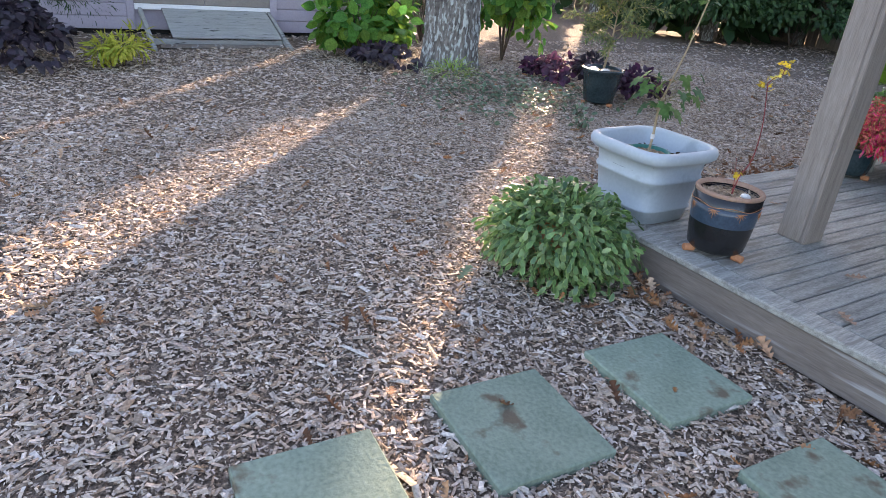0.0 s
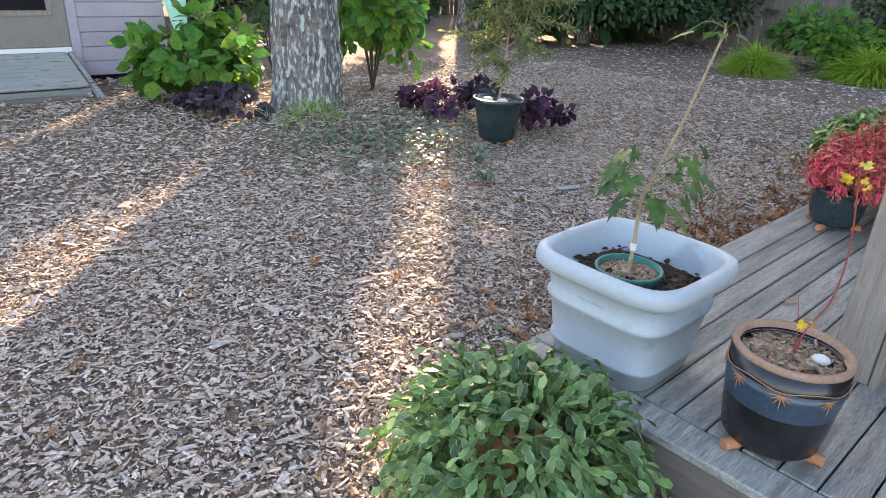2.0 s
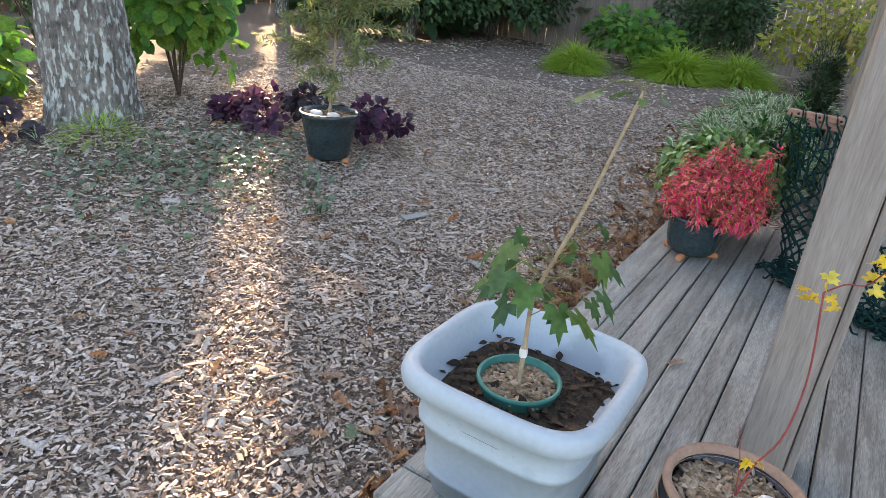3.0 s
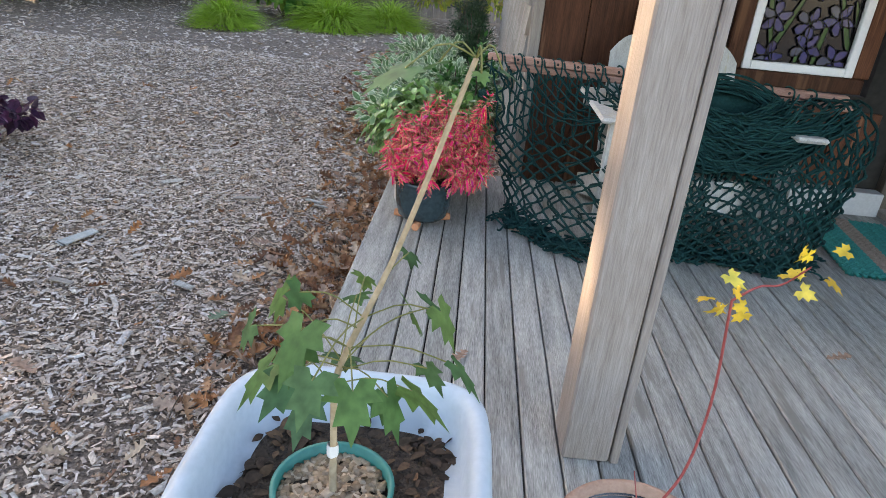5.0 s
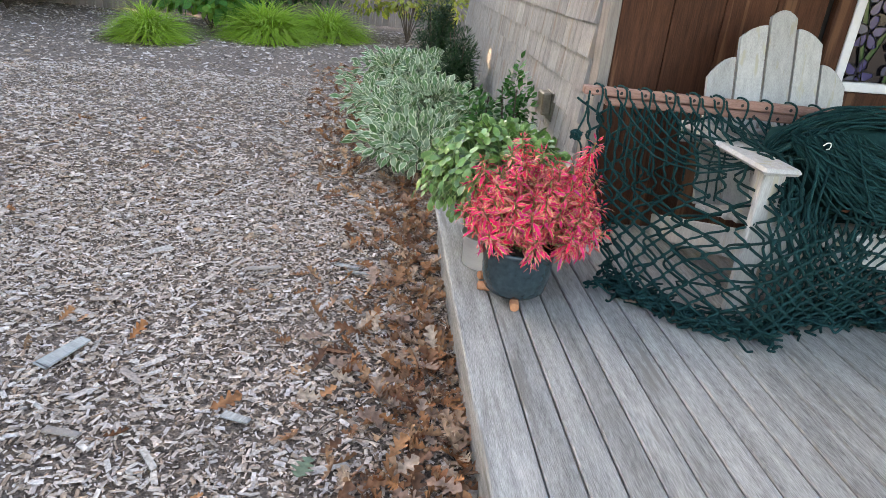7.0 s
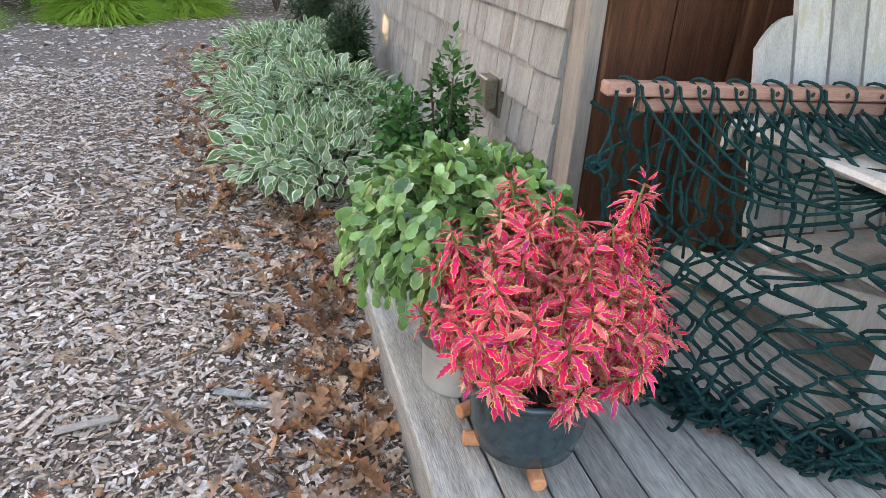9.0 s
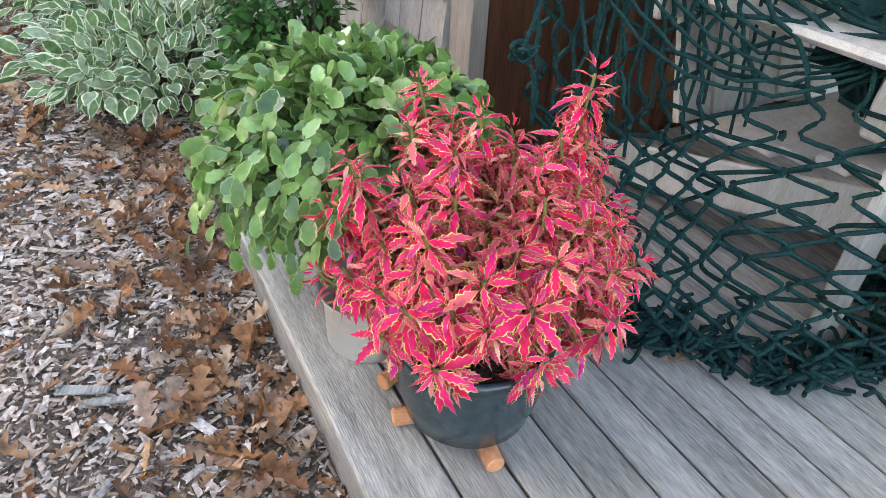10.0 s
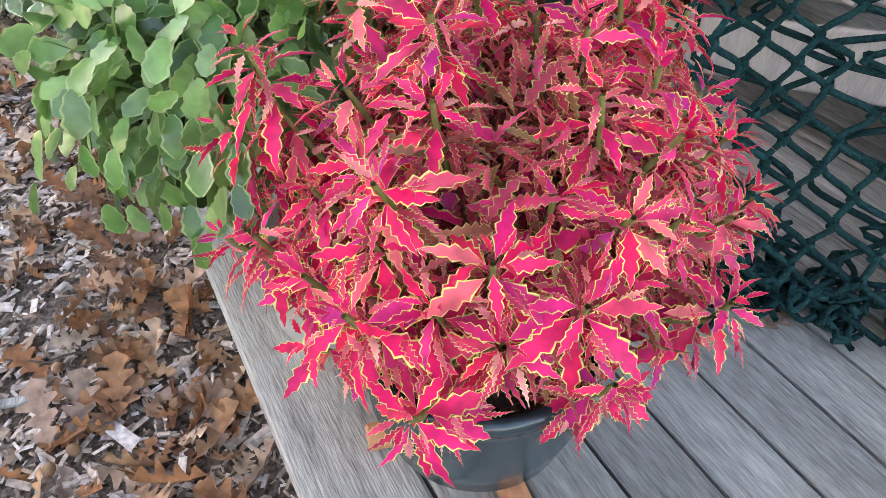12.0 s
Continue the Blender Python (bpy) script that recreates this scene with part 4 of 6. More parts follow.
shrub("evergreen_shrub", "dark evergreen shrub behind the golden grass", "shrub", (-2.3, 14.4), (1.3, 1.0), 2.2, 3800, SPRIG, 0.12, "dark", 40, lift=0.5, group="evergreens at the fence")
tuft("golden_grass", "mound of bright golden-green forest grass", (-4.0, 11.0), 0.55, 0.48, 1500, group="golden grass mounds")
tuft("golden_grass", "mound of bright golden-green forest grass", (-2.35, 12.05), 0.75, 0.55, 2000, group="golden grass mounds")
tuft("golden_grass", "mound of bright golden-green forest grass", (-1.35, 12.75), 0.66, 0.50, 1600, group="golden grass mounds")
shrub("broadleaf_shrub", "green broad-leaved shrub between the grass mounds", "shrub", (-3.55, 13.0), (1.0, 0.8), 1.15, 900, OVATE, 0.2, "hyd", 20)
shrub("autumn_shrub", "yellowing shrub with dry flower heads", "shrub", (0.1, 13.2), (1.2, 1.0), 1.9, 1700, OVATE, 0.14, "autumn", 34, stems=12)
shrub("variegated_shrub", "low white-edged variegated shrub by the shingles", "shrub", (0.06, 5.0), (0.46, 0.55), 0.34, 1050, OVATE, 0.095, "varieg", 22, lo=-0.3, ragged=0.45, hang=0.15, group="variegated shrubs along the wall")
shrub("variegated_shrub", "low white-edged variegated shrub by the shingles", "shrub", (0.10, 5.9), (0.58, 0.75), 0.42, 1800, OVATE, 0.095, "varieg", 26, lo=-0.3, ragged=0.45, hang=0.15, group="variegated shrubs along the wall")
shrub("variegated_shrub", "low white-edged variegated shrub by the shingles", "shrub", (0.0, 7.5), (0.62, 0.95), 0.50, 1900, OVATE, 0.10, "varieg", 28, lo=-0.3, ragged=0.45, hang=0.15, group="variegated shrubs along the wall")
shrub("boxwood", "upright glossy boxwood against the shingles", "shrub", (0.27, 4.02), (0.13, 0.13), 0.80, 950, OVATE, 0.045, "box", 26, lift=0.55, ragged=0.35, group="boxwoods along the wall")
shrub("boxwood", "upright glossy boxwood against the shingles", "shrub", (0.47, 4.05), (0.12, 0.13), 0.88, 850, OVATE, 0.045, "box", 26, lift=0.55, ragged=0.35, group="boxwoods along the wall")
shrub("yew_shrub", "dark upright yew at the wall", "shrub", (0.40, 6.75), (0.17, 0.20), 0.98, 5200, NEEDLE, 0.06, "yew", 44, lift=0.5, ragged=0.3, shell=0.35, group="yews along the wall")
shrub("yew_shrub", "dark upright yew at the wall", "shrub", (0.30, 8.6), (0.24, 0.26), 1.15, 5200, NEEDLE, 0.065, "yew", 44, lift=0.5, ragged=0.3, shell=0.35, group="yews along the wall")



# ---------------- shed ----------------
shed = thing("shed", "lavender-grey garden shed with taupe double doors", "shed", (-8.8, -1.0, 0.1))
SHX, SZ = -7.6, 0.14
part("wall", box(-10.4, SHX - 0.02, -5.0, 1.55, SZ, 2.6, 0), M["siding"], shed)
for i in range(13):
    z = SZ + 0.17 * i
    for y0, y1 in ((-5.0, -1.56), (0.53, 1.56)):
        part("siding_board", box(SHX - 0.018, SHX + 0.012, y0, y1, z, z + 0.164, 0.006, turn=None), M["siding"], shed)
part("roof", box(-10.8, SHX + 0.35, -5.3, 1.85, 2.6, 2.75, 0.01), M["shedtrim"], shed)
for y0, y1 in ((-1.46, -0.53), (-0.52, 0.42)):
    d = part("door", box(SHX - 0.01, SHX + 0.03, y0, y1, 0.49, 2.3, 0.006), M["shedtrim"], shed, "taupe painted door")
    part("window_frame", box(SHX + 0.031, SHX + 0.045, y0 + 0.14, y1 - 0.14, 0.84, 2.1, 0.004), M["corner"], d)
    part("pane", box(SHX + 0.046, SHX + 0.052, y0 + 0.20, y1 - 0.20, 0.90, 2.04, 0), G["night"], d)
part("door_trim", box(SHX - 0.01, SHX + 0.035, -1.56, -1.465, SZ, 2.4, 0.005), M["siding"], shed)
part("door_trim", box(SHX - 0.01, SHX + 0.035, 0.425, 0.53, SZ, 2.4, 0.005), M["siding"], shed)
part("sill", box(SHX - 0.01, SHX + 0.05, -1.46, 0.42, 0.41, 0.485, 0.006), M["white"], shed, "pale painted door sill")
# no real board: near-black box painting the shade in the gap below the shed
part("skirt", box(SHX - 0.3, SHX - 0.06, -4.9, 1.5, 0.0, SZ, 0), M["dark"], shed)
ramp = thing("shed_ramp", "weathered grey plywood ramp to the shed door", "ramp", (-7.0, -0.4, 0.06))
slope = math.degrees(math.atan2(0.27, 0.78))
part("deck_panel", box(0, 0.84, -1.12, 0.34, 0, 0.022, 0.004, turn=pose(SHX + 0.06, 0, 0.42, 0, slope, 0)), M["ramp"], ramp)
for y in (-1.42, 0.36):
    part("stringer", box(0, 1.2, y, y + 0.05, -0.08, -0.002, 0.005, turn=pose(SHX + 0.06, 0, 0.44, 0, math.degrees(math.atan2(0.37, 1.15)), 0)), M["ramp"], ramp)
part("cross_bar", box(-6.84, -6.77, -1.35, 0.36, 0.06, 0.13, 0.005), M["ramp"], ramp)
part("cross_bar", box(-6.70, -6.61, -1.30, 0.34, 0.04, 0.085, 0.005), M["deckx"], ramp)
kay = thing("kayak", "mint-green plastic kayak stood on end by the shed", "kayak", (-7.15, 1.6, 0.08))
prof = [(0.01, 0.0), (0.06, 0.05), (0.10, 0.22), (0.15, 0.6), (0.19, 1.1), (0.2, 1.7), (0.17, 2.4), (0.1, 2.9), (0.01, 3.1)]
bm = lathe(prof, (0, 0, 0), 24, size=(0.55, 1.0))
bm.transform(pose(-7.15, 1.60, 0.56, 4, -5, 0))
part("hull", bm, M["mint"], kay, smooth=True)
part("stand", box(-7.25, -7.05, 1.5, 1.7, 0.08, 0.60, 0.01), M["shedtrim"], kay)

# ---------------- fence and trees beyond ----------------
def fence(p0, p1, label):
    a, b = Vector((*p0, 0)), Vector((*p1, 0))
    ln = (b - a).length
    ang = math.degrees(math.atan2(b.y - a.y, b.x - a.x))
    t = thing("fence", label, "fence", (*p0, 0), kind="structure")
    w = 0.15
    bm = box(0, w - 0.008, -0.012, 0.012, 0.04, 1.95, 0.003)
    me = bpy.data.meshes.new("fence_board")
    bm.to_mesh(me)
    bm.free()
    me.materials.append(M["fence"])
    for i in range(int(ln / w)):
        ob = new("board", me)
        ob.parent = t
        p = a + (b - a).normalized() * (i * w)
        ob.matrix_basis = Matrix.Translation(Vector((-p0[0], -p0[1], 0)) + p) @ pose(0, rng.uniform(-0.006, 0.006), rng.uniform(-0.02, 0.01), 0, 0, ang)
    for z in (0.4, 1.6):
        part("rail", box(0, ln, 0.014, 0.06, z, z + 0.09, 0.004, turn=Matrix.Translation(a) @ pose(0, 0, 0, 0, 0, ang)), M["fence"], t)


fence((-10.4, 14.6), (6.0, 16.2), "grey weathered board fence behind the shrubs")
fence((-20.5, 8.5), (-14.8, 17.6), "grey weathered board fence at the far side of the yard")
fence((-14.8, 17.6), (-10.5, 14.7), "grey weathered board fence across the far corner")

# unseen conifers added along the plot's sunny side to shade most of the yard
def shade_conifer(x, y, r, h, n=2600, base=0.3):
    """A dense evergreen of radius r and height h, added to block the sun."""
    z = float(lie(x, y))
    t = thing("shade_conifer", "tall dense dark evergreen, unseen, added to shade the yard", "tree", (x, y, z), "conifers round the plot")
    V, Q = tubes([[(x, y, z - 0.1), (x, y, z + h * 0.9)]], [(0.18, 0.04)], 8)
    put("trunk", mesh_np("trunk", V, Q, M["bark"]), t)
    k = rng.uniform(0, 1, n) ** 0.8
    a = rng.uniform(0, 2 * np.pi, n)
    rad = r * (1 - k * 0.75) * rng.uniform(0.45, 1.05, n)
    P = np.stack([x + rad * np.cos(a), y + rad * np.sin(a), z + base + k * (h - base)], 1)
    D = np.stack([np.cos(a), np.sin(a), rng.normal(-0.3, 0.4, n)], 1)
    c = spread(SPRIG, P, D, 0.55 * rng.uniform(0.6, 1.2, n), None, 0.6)
    put("foliage", mesh_np("foliage", *c[:2], LF["dark"], c[2]), t)


sd, sn = np.array([0.73, -0.69]), np.array([0.69, 0.73])


def at_band(c, s):
    """A place s metres towards the sun on the light's track number c."""
    p = sn * c - sd * s
    return float(p[0]), float(p[1])


for c, s, r, n in ((2.6, 14, 0.95, 2400), (0.5, 17, 0.34, 1200), (4.15, 17, 1.0, 1800), (3.2, 15, 1.3, 2600), (5.2, 16, 1.4, 2600), (7.4, 16, 1.5, 2600), (9.8, 17, 1.6, 2600), (12.5, 18, 1.8, 2600), (-5.5, 15, 1.2, 2600), (-7.6, 16, 1.4, 2600), (-10, 16, 1.6, 2600), (-13, 16, 1.8, 2600), (-3.3, 17, 0.42, 1300), (-1.4, 18, 0.35, 500), (-1.15, 21, 0.22, 320)):
    shade_conifer(*at_band(c, s), r, 8.5, n)
# an added lower one, over which the sun reaches the porch post
shade_conifer(*at_band(1.2, 14), 0.85, 4.2, 1600)
shade_conifer(*at_band(1.15, 20), 0.30, 9.0, 110)
# an added one with a high crown only, which thins the light close to the deck
shade_conifer(*at_band(-0.2, 17), 0.75, 9.0, 420, 4.7)


# ---------------- pots and plants on the deck ----------------
def feet(t, cx, cy, r, z, angles):
    for a in angles:
        bm = bmesh.new()
        bmesh.ops.create_cone(bm, cap_ends=True, segments=16, radius1=0.019, radius2=0.019, depth=0.055, matrix=Matrix.Translation((cx + r * math.cos(radians(a)), cy + r * math.sin(radians(a)), z + 0.0195)) @ pose(0, 0, 0, 90, 0, a + 90))
        bmesh.ops.bevel(bm, geom=[e for e in bm.edges if e.calc_face_angle(0) > 1], offset=0.003, segments=1, affect="EDGES")
        part("pot_foot", bm, M["terracotta"], t, "terracotta pot foot")


def soil(t, x, y, z, r, n=260, square=0.0, size=(1, 1), label="bark chips on the soil", key="pale"):
    part("soil", lathe([(0.001, 0.006), (r * 0.5, 0.004), (r, 0.0), (r, -0.03)], (x, y, z), 32, square, size), M["pots"], t, "dark potting soil")
    if n:
        a, k = rng.uniform(0, 2 * np.pi, n), np.sqrt(rng.uniform(0, 0.92, n)) * r
        V, Q = CHIP
        D = unit(np.stack([rng.normal(0, 1, n), rng.normal(0, 1, n), rng.normal(0, 0.3, n)], 1))
        X = unit(np.cross(D, np.array([[0.05, 0.02, 1]])))
        Z = np.cross(X, D)
        ln = rng.uniform(0.012, 0.04, n)
        Vs = V[None] * np.stack([ln * rng.uniform(0.25, 0.6, n), ln, np.full(n, 0.004)], 1)[:, None]
        P = np.stack([x + k * np.cos(a) * size[0], y + k * np.sin(a) * size[1], np.full(n, z + 0.006)], 1)
        W = P[:, None] + np.einsum("nvk,nkj->nvj", Vs, np.stack([X, D, Z], 1))
        me = mesh_np("bark_mulch", W.reshape(-1, 3), (Q[None] + (np.arange(n) * 8)[:, None, None]).reshape(-1, 4), LF["potbark"])
        tagged(put("bark_mulch", me, t, label), kind="stuff")


# coleus in its pot
CX, CY = 0.247, 2.487
col = thing("potted_coleus", "pink-red coleus with yellow-edged leaves in a dark glazed pot", "potted plant", (CX, CY, H))
PZ = H + 0.030
part("pot", lathe([(0.001, 0.0), (0.108, 0.0), (0.128, 0.018), (0.142, 0.08), (0.147, 0.17), (0.148, 0.188), (0.155, 0.194), (0.156, 0.210), (0.148, 0.215), (0.137, 0.209), (0.134, 0.17)], (CX, CY, PZ), 48), M["glaze"], col, "dark teal glazed pot", True)
feet(col, CX, CY, 0.126, H, (262, 165, 20))
soil(col, CX, CY, PZ + 0.185, 0.135, 0)
# upright heads, the tall ones first, then a skirt of lower ones round the rim of the pot
LOBED = leaf([0.005, 0.022, 0.055, 0.085, 0.115, 0.165, 0.105, 0.145, 0.175, 0.10, 0.125, 0.135, 0.06, 0.065, 0.028, 0.002], fold=0.28, droop=0.34)
FRAYED = leaf([0.008, 0.025, 0.075, 0.115, 0.065, 0.14, 0.06, 0.13, 0.05, 0.10, 0.03, 0.055, 0.012, 0.02, 0.002], fold=0.35, droop=0.35)
C0 = np.array([0.315, 2.53, H + 0.355])
heads = [(0.264, 2.78, 0.84, 0.22), (0.532, 2.60, 0.885, 0.24), (0.332, 2.66, 0.815, 0.16), (0.438, 2.56, 0.805, 0.17), (0.088, 2.70, 0.755, 0.15), (0.234, 2.58, 0.80, 0.17), (0.475, 2.45, 0.715, 0.16),
         (0.257, 2.40, 0.705, 0.15), (0.114, 2.46, 0.73, 0.15), (0.30, 2.33, 0.64, 0.09), (0.08, 2.35, 0.56, 0.07), (0.168, 2.335, 0.62, 0.07), (0.578, 2.43, 0.56, 0.13), (0.315, 2.47, 0.71, 0.14),
         (0.03, 2.60, 0.60, 0.10), (0.04, 2.48, 0.55, 0.09), (0.05, 2.72, 0.66, 0.10), (0.01, 2.68, 0.54, 0.08), (0.06, 2.42, 0.64, 0.10), (0.215, 2.71, 0.79, 0.16), (0.305, 2.72, 0.785, 0.16), (0.495, 2.54, 0.79, 0.18), (0.555, 2.56, 0.74, 0.16), (0.40, 2.65, 0.775, 0.15), (0.575, 2.52, 0.64, 0.13), (0.15, 2.60, 0.735, 0.13)]
golden = np.pi * (3 - 5 ** 0.5)
for i in range(62):
    zz = 0.98 - 1.30 * (i + 0.5) / 62
    k = math.sqrt(1 - zz * zz) * rng.uniform(0.9, 1.06)
    x, y, z = C0 + np.array([0.255 * k * math.cos(golden * i), 0.245 * k * math.sin(golden * i), 0.20 * zz])
    if min((x - q[0]) ** 2 + (y - q[1]) ** 2 + 0.6 * (z - q[2]) ** 2 for q in heads[:26]) > 0.0022 and not (y < CY - 0.06 and z < H + 0.33):
        heads.append((x, y, z, rng.uniform(0.08, 0.14)))
base = np.array([CX, CY, PZ + 0.185])
stems, big_leaf, small_leaf = [], [], []
for x, y, z, ln in heads:
    t = np.array([x, y, z])
    rad = np.array([x, y, 0]) - (C0[0], C0[1], 0)
    ax = unit(np.array([0, 0, 1.0]) + 1.1 * rad * (1 if z > 0.75 else 2.4) + rng.normal(0, 0.08, 3))
    stems.append(bend([base + rng.normal(0, 0.02, 3) * (1, 1, 0), base * 0.5 + (t - ax * ln) * 0.5 + (0, 0, 0.03), t - ax * ln * 0.7, t - ax * 0.01], 8))
    e1 = unit(np.cross(ax, rng.normal(0, 1, 3)))
    e2 = np.cross(ax, e1)
    nodes = 4 + int(ln / 0.022)
    for k in range(nodes):
        down = 0.018 * k
        grow = (0.024, 0.042, 0.056, 0.060)[min(k, 3)] * (1.0 if k < 5 else 0.82) * rng.uniform(0.85, 1.15)
        rise = (1.2, 0.45, 0.02, -0.35, -0.6)[min(k, 4)]
        for q in range(4):
            a = q * math.pi / 2 + k * 0.9 + rng.normal(0, 0.22)
            r = math.cos(a) * e1 + math.sin(a) * e2
            d = unit(r + ax * rise + rng.normal(0, 0.15, 3))
            big_leaf.append((t - ax * down + r * 0.006, d, grow * rng.uniform(0.8, 1.2), ax + 0.8 * r + rng.normal(0, 0.2, 3)))
        for q in range(5):
            a = rng.uniform(0, 2 * math.pi)
            r = math.cos(a) * e1 + math.sin(a) * e2
            small_leaf.append((t - ax * (down + rng.uniform(0.006, 0.03)) + r * rng.uniform(0.005, 0.03), r + ax * rng.uniform(-0.6, 0.7) + rng.normal(0, 0.3, 3), rng.uniform(0.022, 0.045), ax + r + rng.normal(0, 0.3, 3)))
V, Q = tubes(stems, [(0.005, 0.003)] * len(stems), 5)
tagged(put("stalk", mesh_np("stalk", V, Q, M["greentwig"]), col), kind="stuff")


def leaves_of(rows, tpl, spin):
    P, D, S, U = (np.array(v) for v in zip(*rows))
    return spread(tpl, P, D, S, U, spin)


c = leaves_of(big_leaf, LOBED, 0.2)
put("foliage", mesh_np("foliage", *c[:2], LF["coleus"], c[2], True), col, "pink and red leaves with ragged yellow-green edges")
c = leaves_of(small_leaf, FRAYED, 0.4)
put("side_foliage", mesh_np("side_foliage", *c[:2], LF["coleusmix"], c[2], True), col, "small frayed side leaves in red, peach and yellow-green")["kind"] = "stuff"
# inner leaves, darker and more muted than the outer ones
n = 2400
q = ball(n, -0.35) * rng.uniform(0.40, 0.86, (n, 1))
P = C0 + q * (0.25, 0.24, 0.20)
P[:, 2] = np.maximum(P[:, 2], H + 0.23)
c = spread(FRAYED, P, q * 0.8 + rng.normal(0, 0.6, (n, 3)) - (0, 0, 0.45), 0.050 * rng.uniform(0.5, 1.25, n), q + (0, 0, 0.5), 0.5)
put("inner_foliage", mesh_np("inner_foliage", *c[:2], LF["coleusinner"], c[2], True), col, "darker red and olive leaves inside")


def cactus(name, label, at, z0, rx, ry, top, drop, n, seg, key, tpl, pot=None, limp=0.30, clear=None):
    """Arching chains of flat segments springing from the middle and hanging over."""
    x, y = at
    t = thing(name, label, "potted plant" if pot else "plant", (x, y, z0))
    P, D, S, U = [], [], [], []
    mid = np.array([x, y, z0 + drop])
    size = np.array([rx, ry, top - drop])
    for i in range(n):
        u = ball(1, -0.75)[0]
        m = rng.integers(4, 8)
        p = mid + u * size * rng.uniform(0.45, 0.72)
        d = unit(u * size + np.array([0, 0, 0.45 * rx]) + rng.normal(0, 0.10, 3) * rx)
        for j in range(m):
            st = seg * rng.uniform(0.85, 1.15)
            P.append(p), D.append(d), S.append(st * rng.uniform(0.9, 1.3))
            U.append(u * 0.8 + np.array([0, 0, 0.6]) + rng.normal(0, 0.35, 3))
            p = p + d * st
            out = (p - mid) / size
            pull = limp + 0.55 * max(0.0, np.linalg.norm(out) - 0.85)
            d = unit(d + np.array([0, 0, -pull]) + rng.normal(0, 0.32, 3))
            if np.linalg.norm(out) > 1.12 and d[2] > -0.3:
                break
    P, D, S, U = np.array(P), np.array(D), np.array(S), np.array(U)
    if clear:
        ok = ~((P[:, 1] < clear[0]) & (P[:, 2] < clear[1]))
        P, D, S, U = P[ok], D[ok], S[ok], U[ok]
    V, Q, UV = spread(tpl, P, D, S, U, 0.5)
    V[:, 2] = np.maximum(V[:, 2], 0.012)
    put("foliage", mesh_np("foliage", V, Q, LF[key], UV), t)
    return t


front = cactus("trailing_cactus", "mound of trailing green holiday cactus on the ground by the deck", (0.36, -0.40), 0.0, 0.385, 0.345, 0.46, 0.20, 900, 0.041, "bush", SLIM)
part("pot", lathe([(0.001, 0.0), (0.11, 0.0), (0.14, 0.2), (0.15, 0.21), (0.14, 0.215), (0.13, 0.19), (0.001, 0.18)], (0.36, -0.40, 0.0), 32), M["terracotta"], front, "clay pot hidden under the leaves", True)
back = cactus("holiday_cactus", "bushy green holiday cactus in a steel pot on the deck edge", (0.225, 3.02), H + 0.12, 0.285, 0.29, 0.46, 0.27, 820, 0.042, "cactus", OBLONG, True, 0.16, (2.95, H + 0.22))
part("pot", lathe([(0.001, 0.0), (0.096, 0.0), (0.104, 0.006), (0.104, 0.014), (0.106, 0.11), (0.116, 0.15), (0.121, 0.155), (0.113, 0.15), (0.001, 0.13)], (0.165, 2.79, H), 48), M["steel"], back, "brushed steel pot", True)
feet(back, 0.17, 2.64, 0.03, H, (200,))

# glazed pot with the red-stemmed sapling
BX, BY = 0.845, 0.215
gp = thing("glazed_pot", "black glazed pot with blue band and painted leaves, red-stemmed sapling", "potted plant", (BX, BY, H))
BZ = H + 0.03
R0, BH = 0.160, 0.315
part("pot", lathe([(0.001, 0.0), (0.125, 0.0), (0.138, 0.015), (0.150, 0.10), (R0, 0.225), (R0 + 0.002, BH - 0.02), (R0 - 0.016, BH - 0.02), (R0 - 0.02, 0.22)], (BX, BY, BZ), 56), M["black"], gp, smooth=True)
part("band", lathe([(0.1545, 0.15), (0.1615, 0.21), (0.1632, 0.245), (0.1625, 0.245)], (BX, BY, BZ), 56), M["blueband"], gp, "mottled blue band", True)
part("rim", lathe([(R0 - 0.018, BH - 0.03), (R0 + 0.001, BH - 0.022), (R0 + 0.004, BH - 0.010), (R0 - 0.002, BH), (R0 - 0.014, BH - 0.002), (R0 - 0.02, BH - 0.02)], (BX, BY, BZ), 56), M["clayrim"], gp, "bare clay rim", True)
V, Q = tubes([[(BX + 0.165 * math.cos(a), BY + 0.165 * math.sin(a), BZ + 0.252 + 0.006 * math.sin(6 * a)) for a in np.linspace(0, 2 * math.pi, 60)]], 0.0016, 4)
put("painted_line", mesh_np("painted_line", V, Q, M["terracotta"]), gp)
motif = []
for i in range(8):
    a0 = 2 * math.pi * i / 8 + 0.3
    for k in range(7):
        b = radians(-180 + 30 * k)
        ln = 0.042 if k in (3,) else 0.03
        pts = []
        for s in (0, 0.5, 1):
            ar = a0 + (ln * s * math.cos(b)) / 0.166
            pts.append((BX + 0.1655 * math.cos(ar), BY + 0.1655 * math.sin(ar), BZ + 0.235 + ln * s * math.sin(b)))
        motif.append(pts)
V, Q = tubes(motif, [(0.003, 0.001)] * len(motif), 4)
put("painted_leaves", mesh_np("painted_leaves", V, Q, M["terracotta"]), gp, "incised reddish leaf motif")
feet(gp, BX, BY, 0.135, H, (245, 5, 125))
soil(gp, BX, BY, BZ + BH - 0.045, R0 - 0.021, 420)
bm = bmesh.new()
bmesh.ops.create_icosphere(bm, subdivisions=2, radius=0.026, matrix=Matrix.Translation((BX + 0.07, BY + 0.03, BZ + BH - 0.025)) @ Matrix.Diagonal((1, 0.8, 0.6, 1)))
part("pebble", bm, M["stone"], gp, "pale pebble", True)
BT = np.array([BX + 0.0, BY + 0.02, BZ + BH - 0.04])
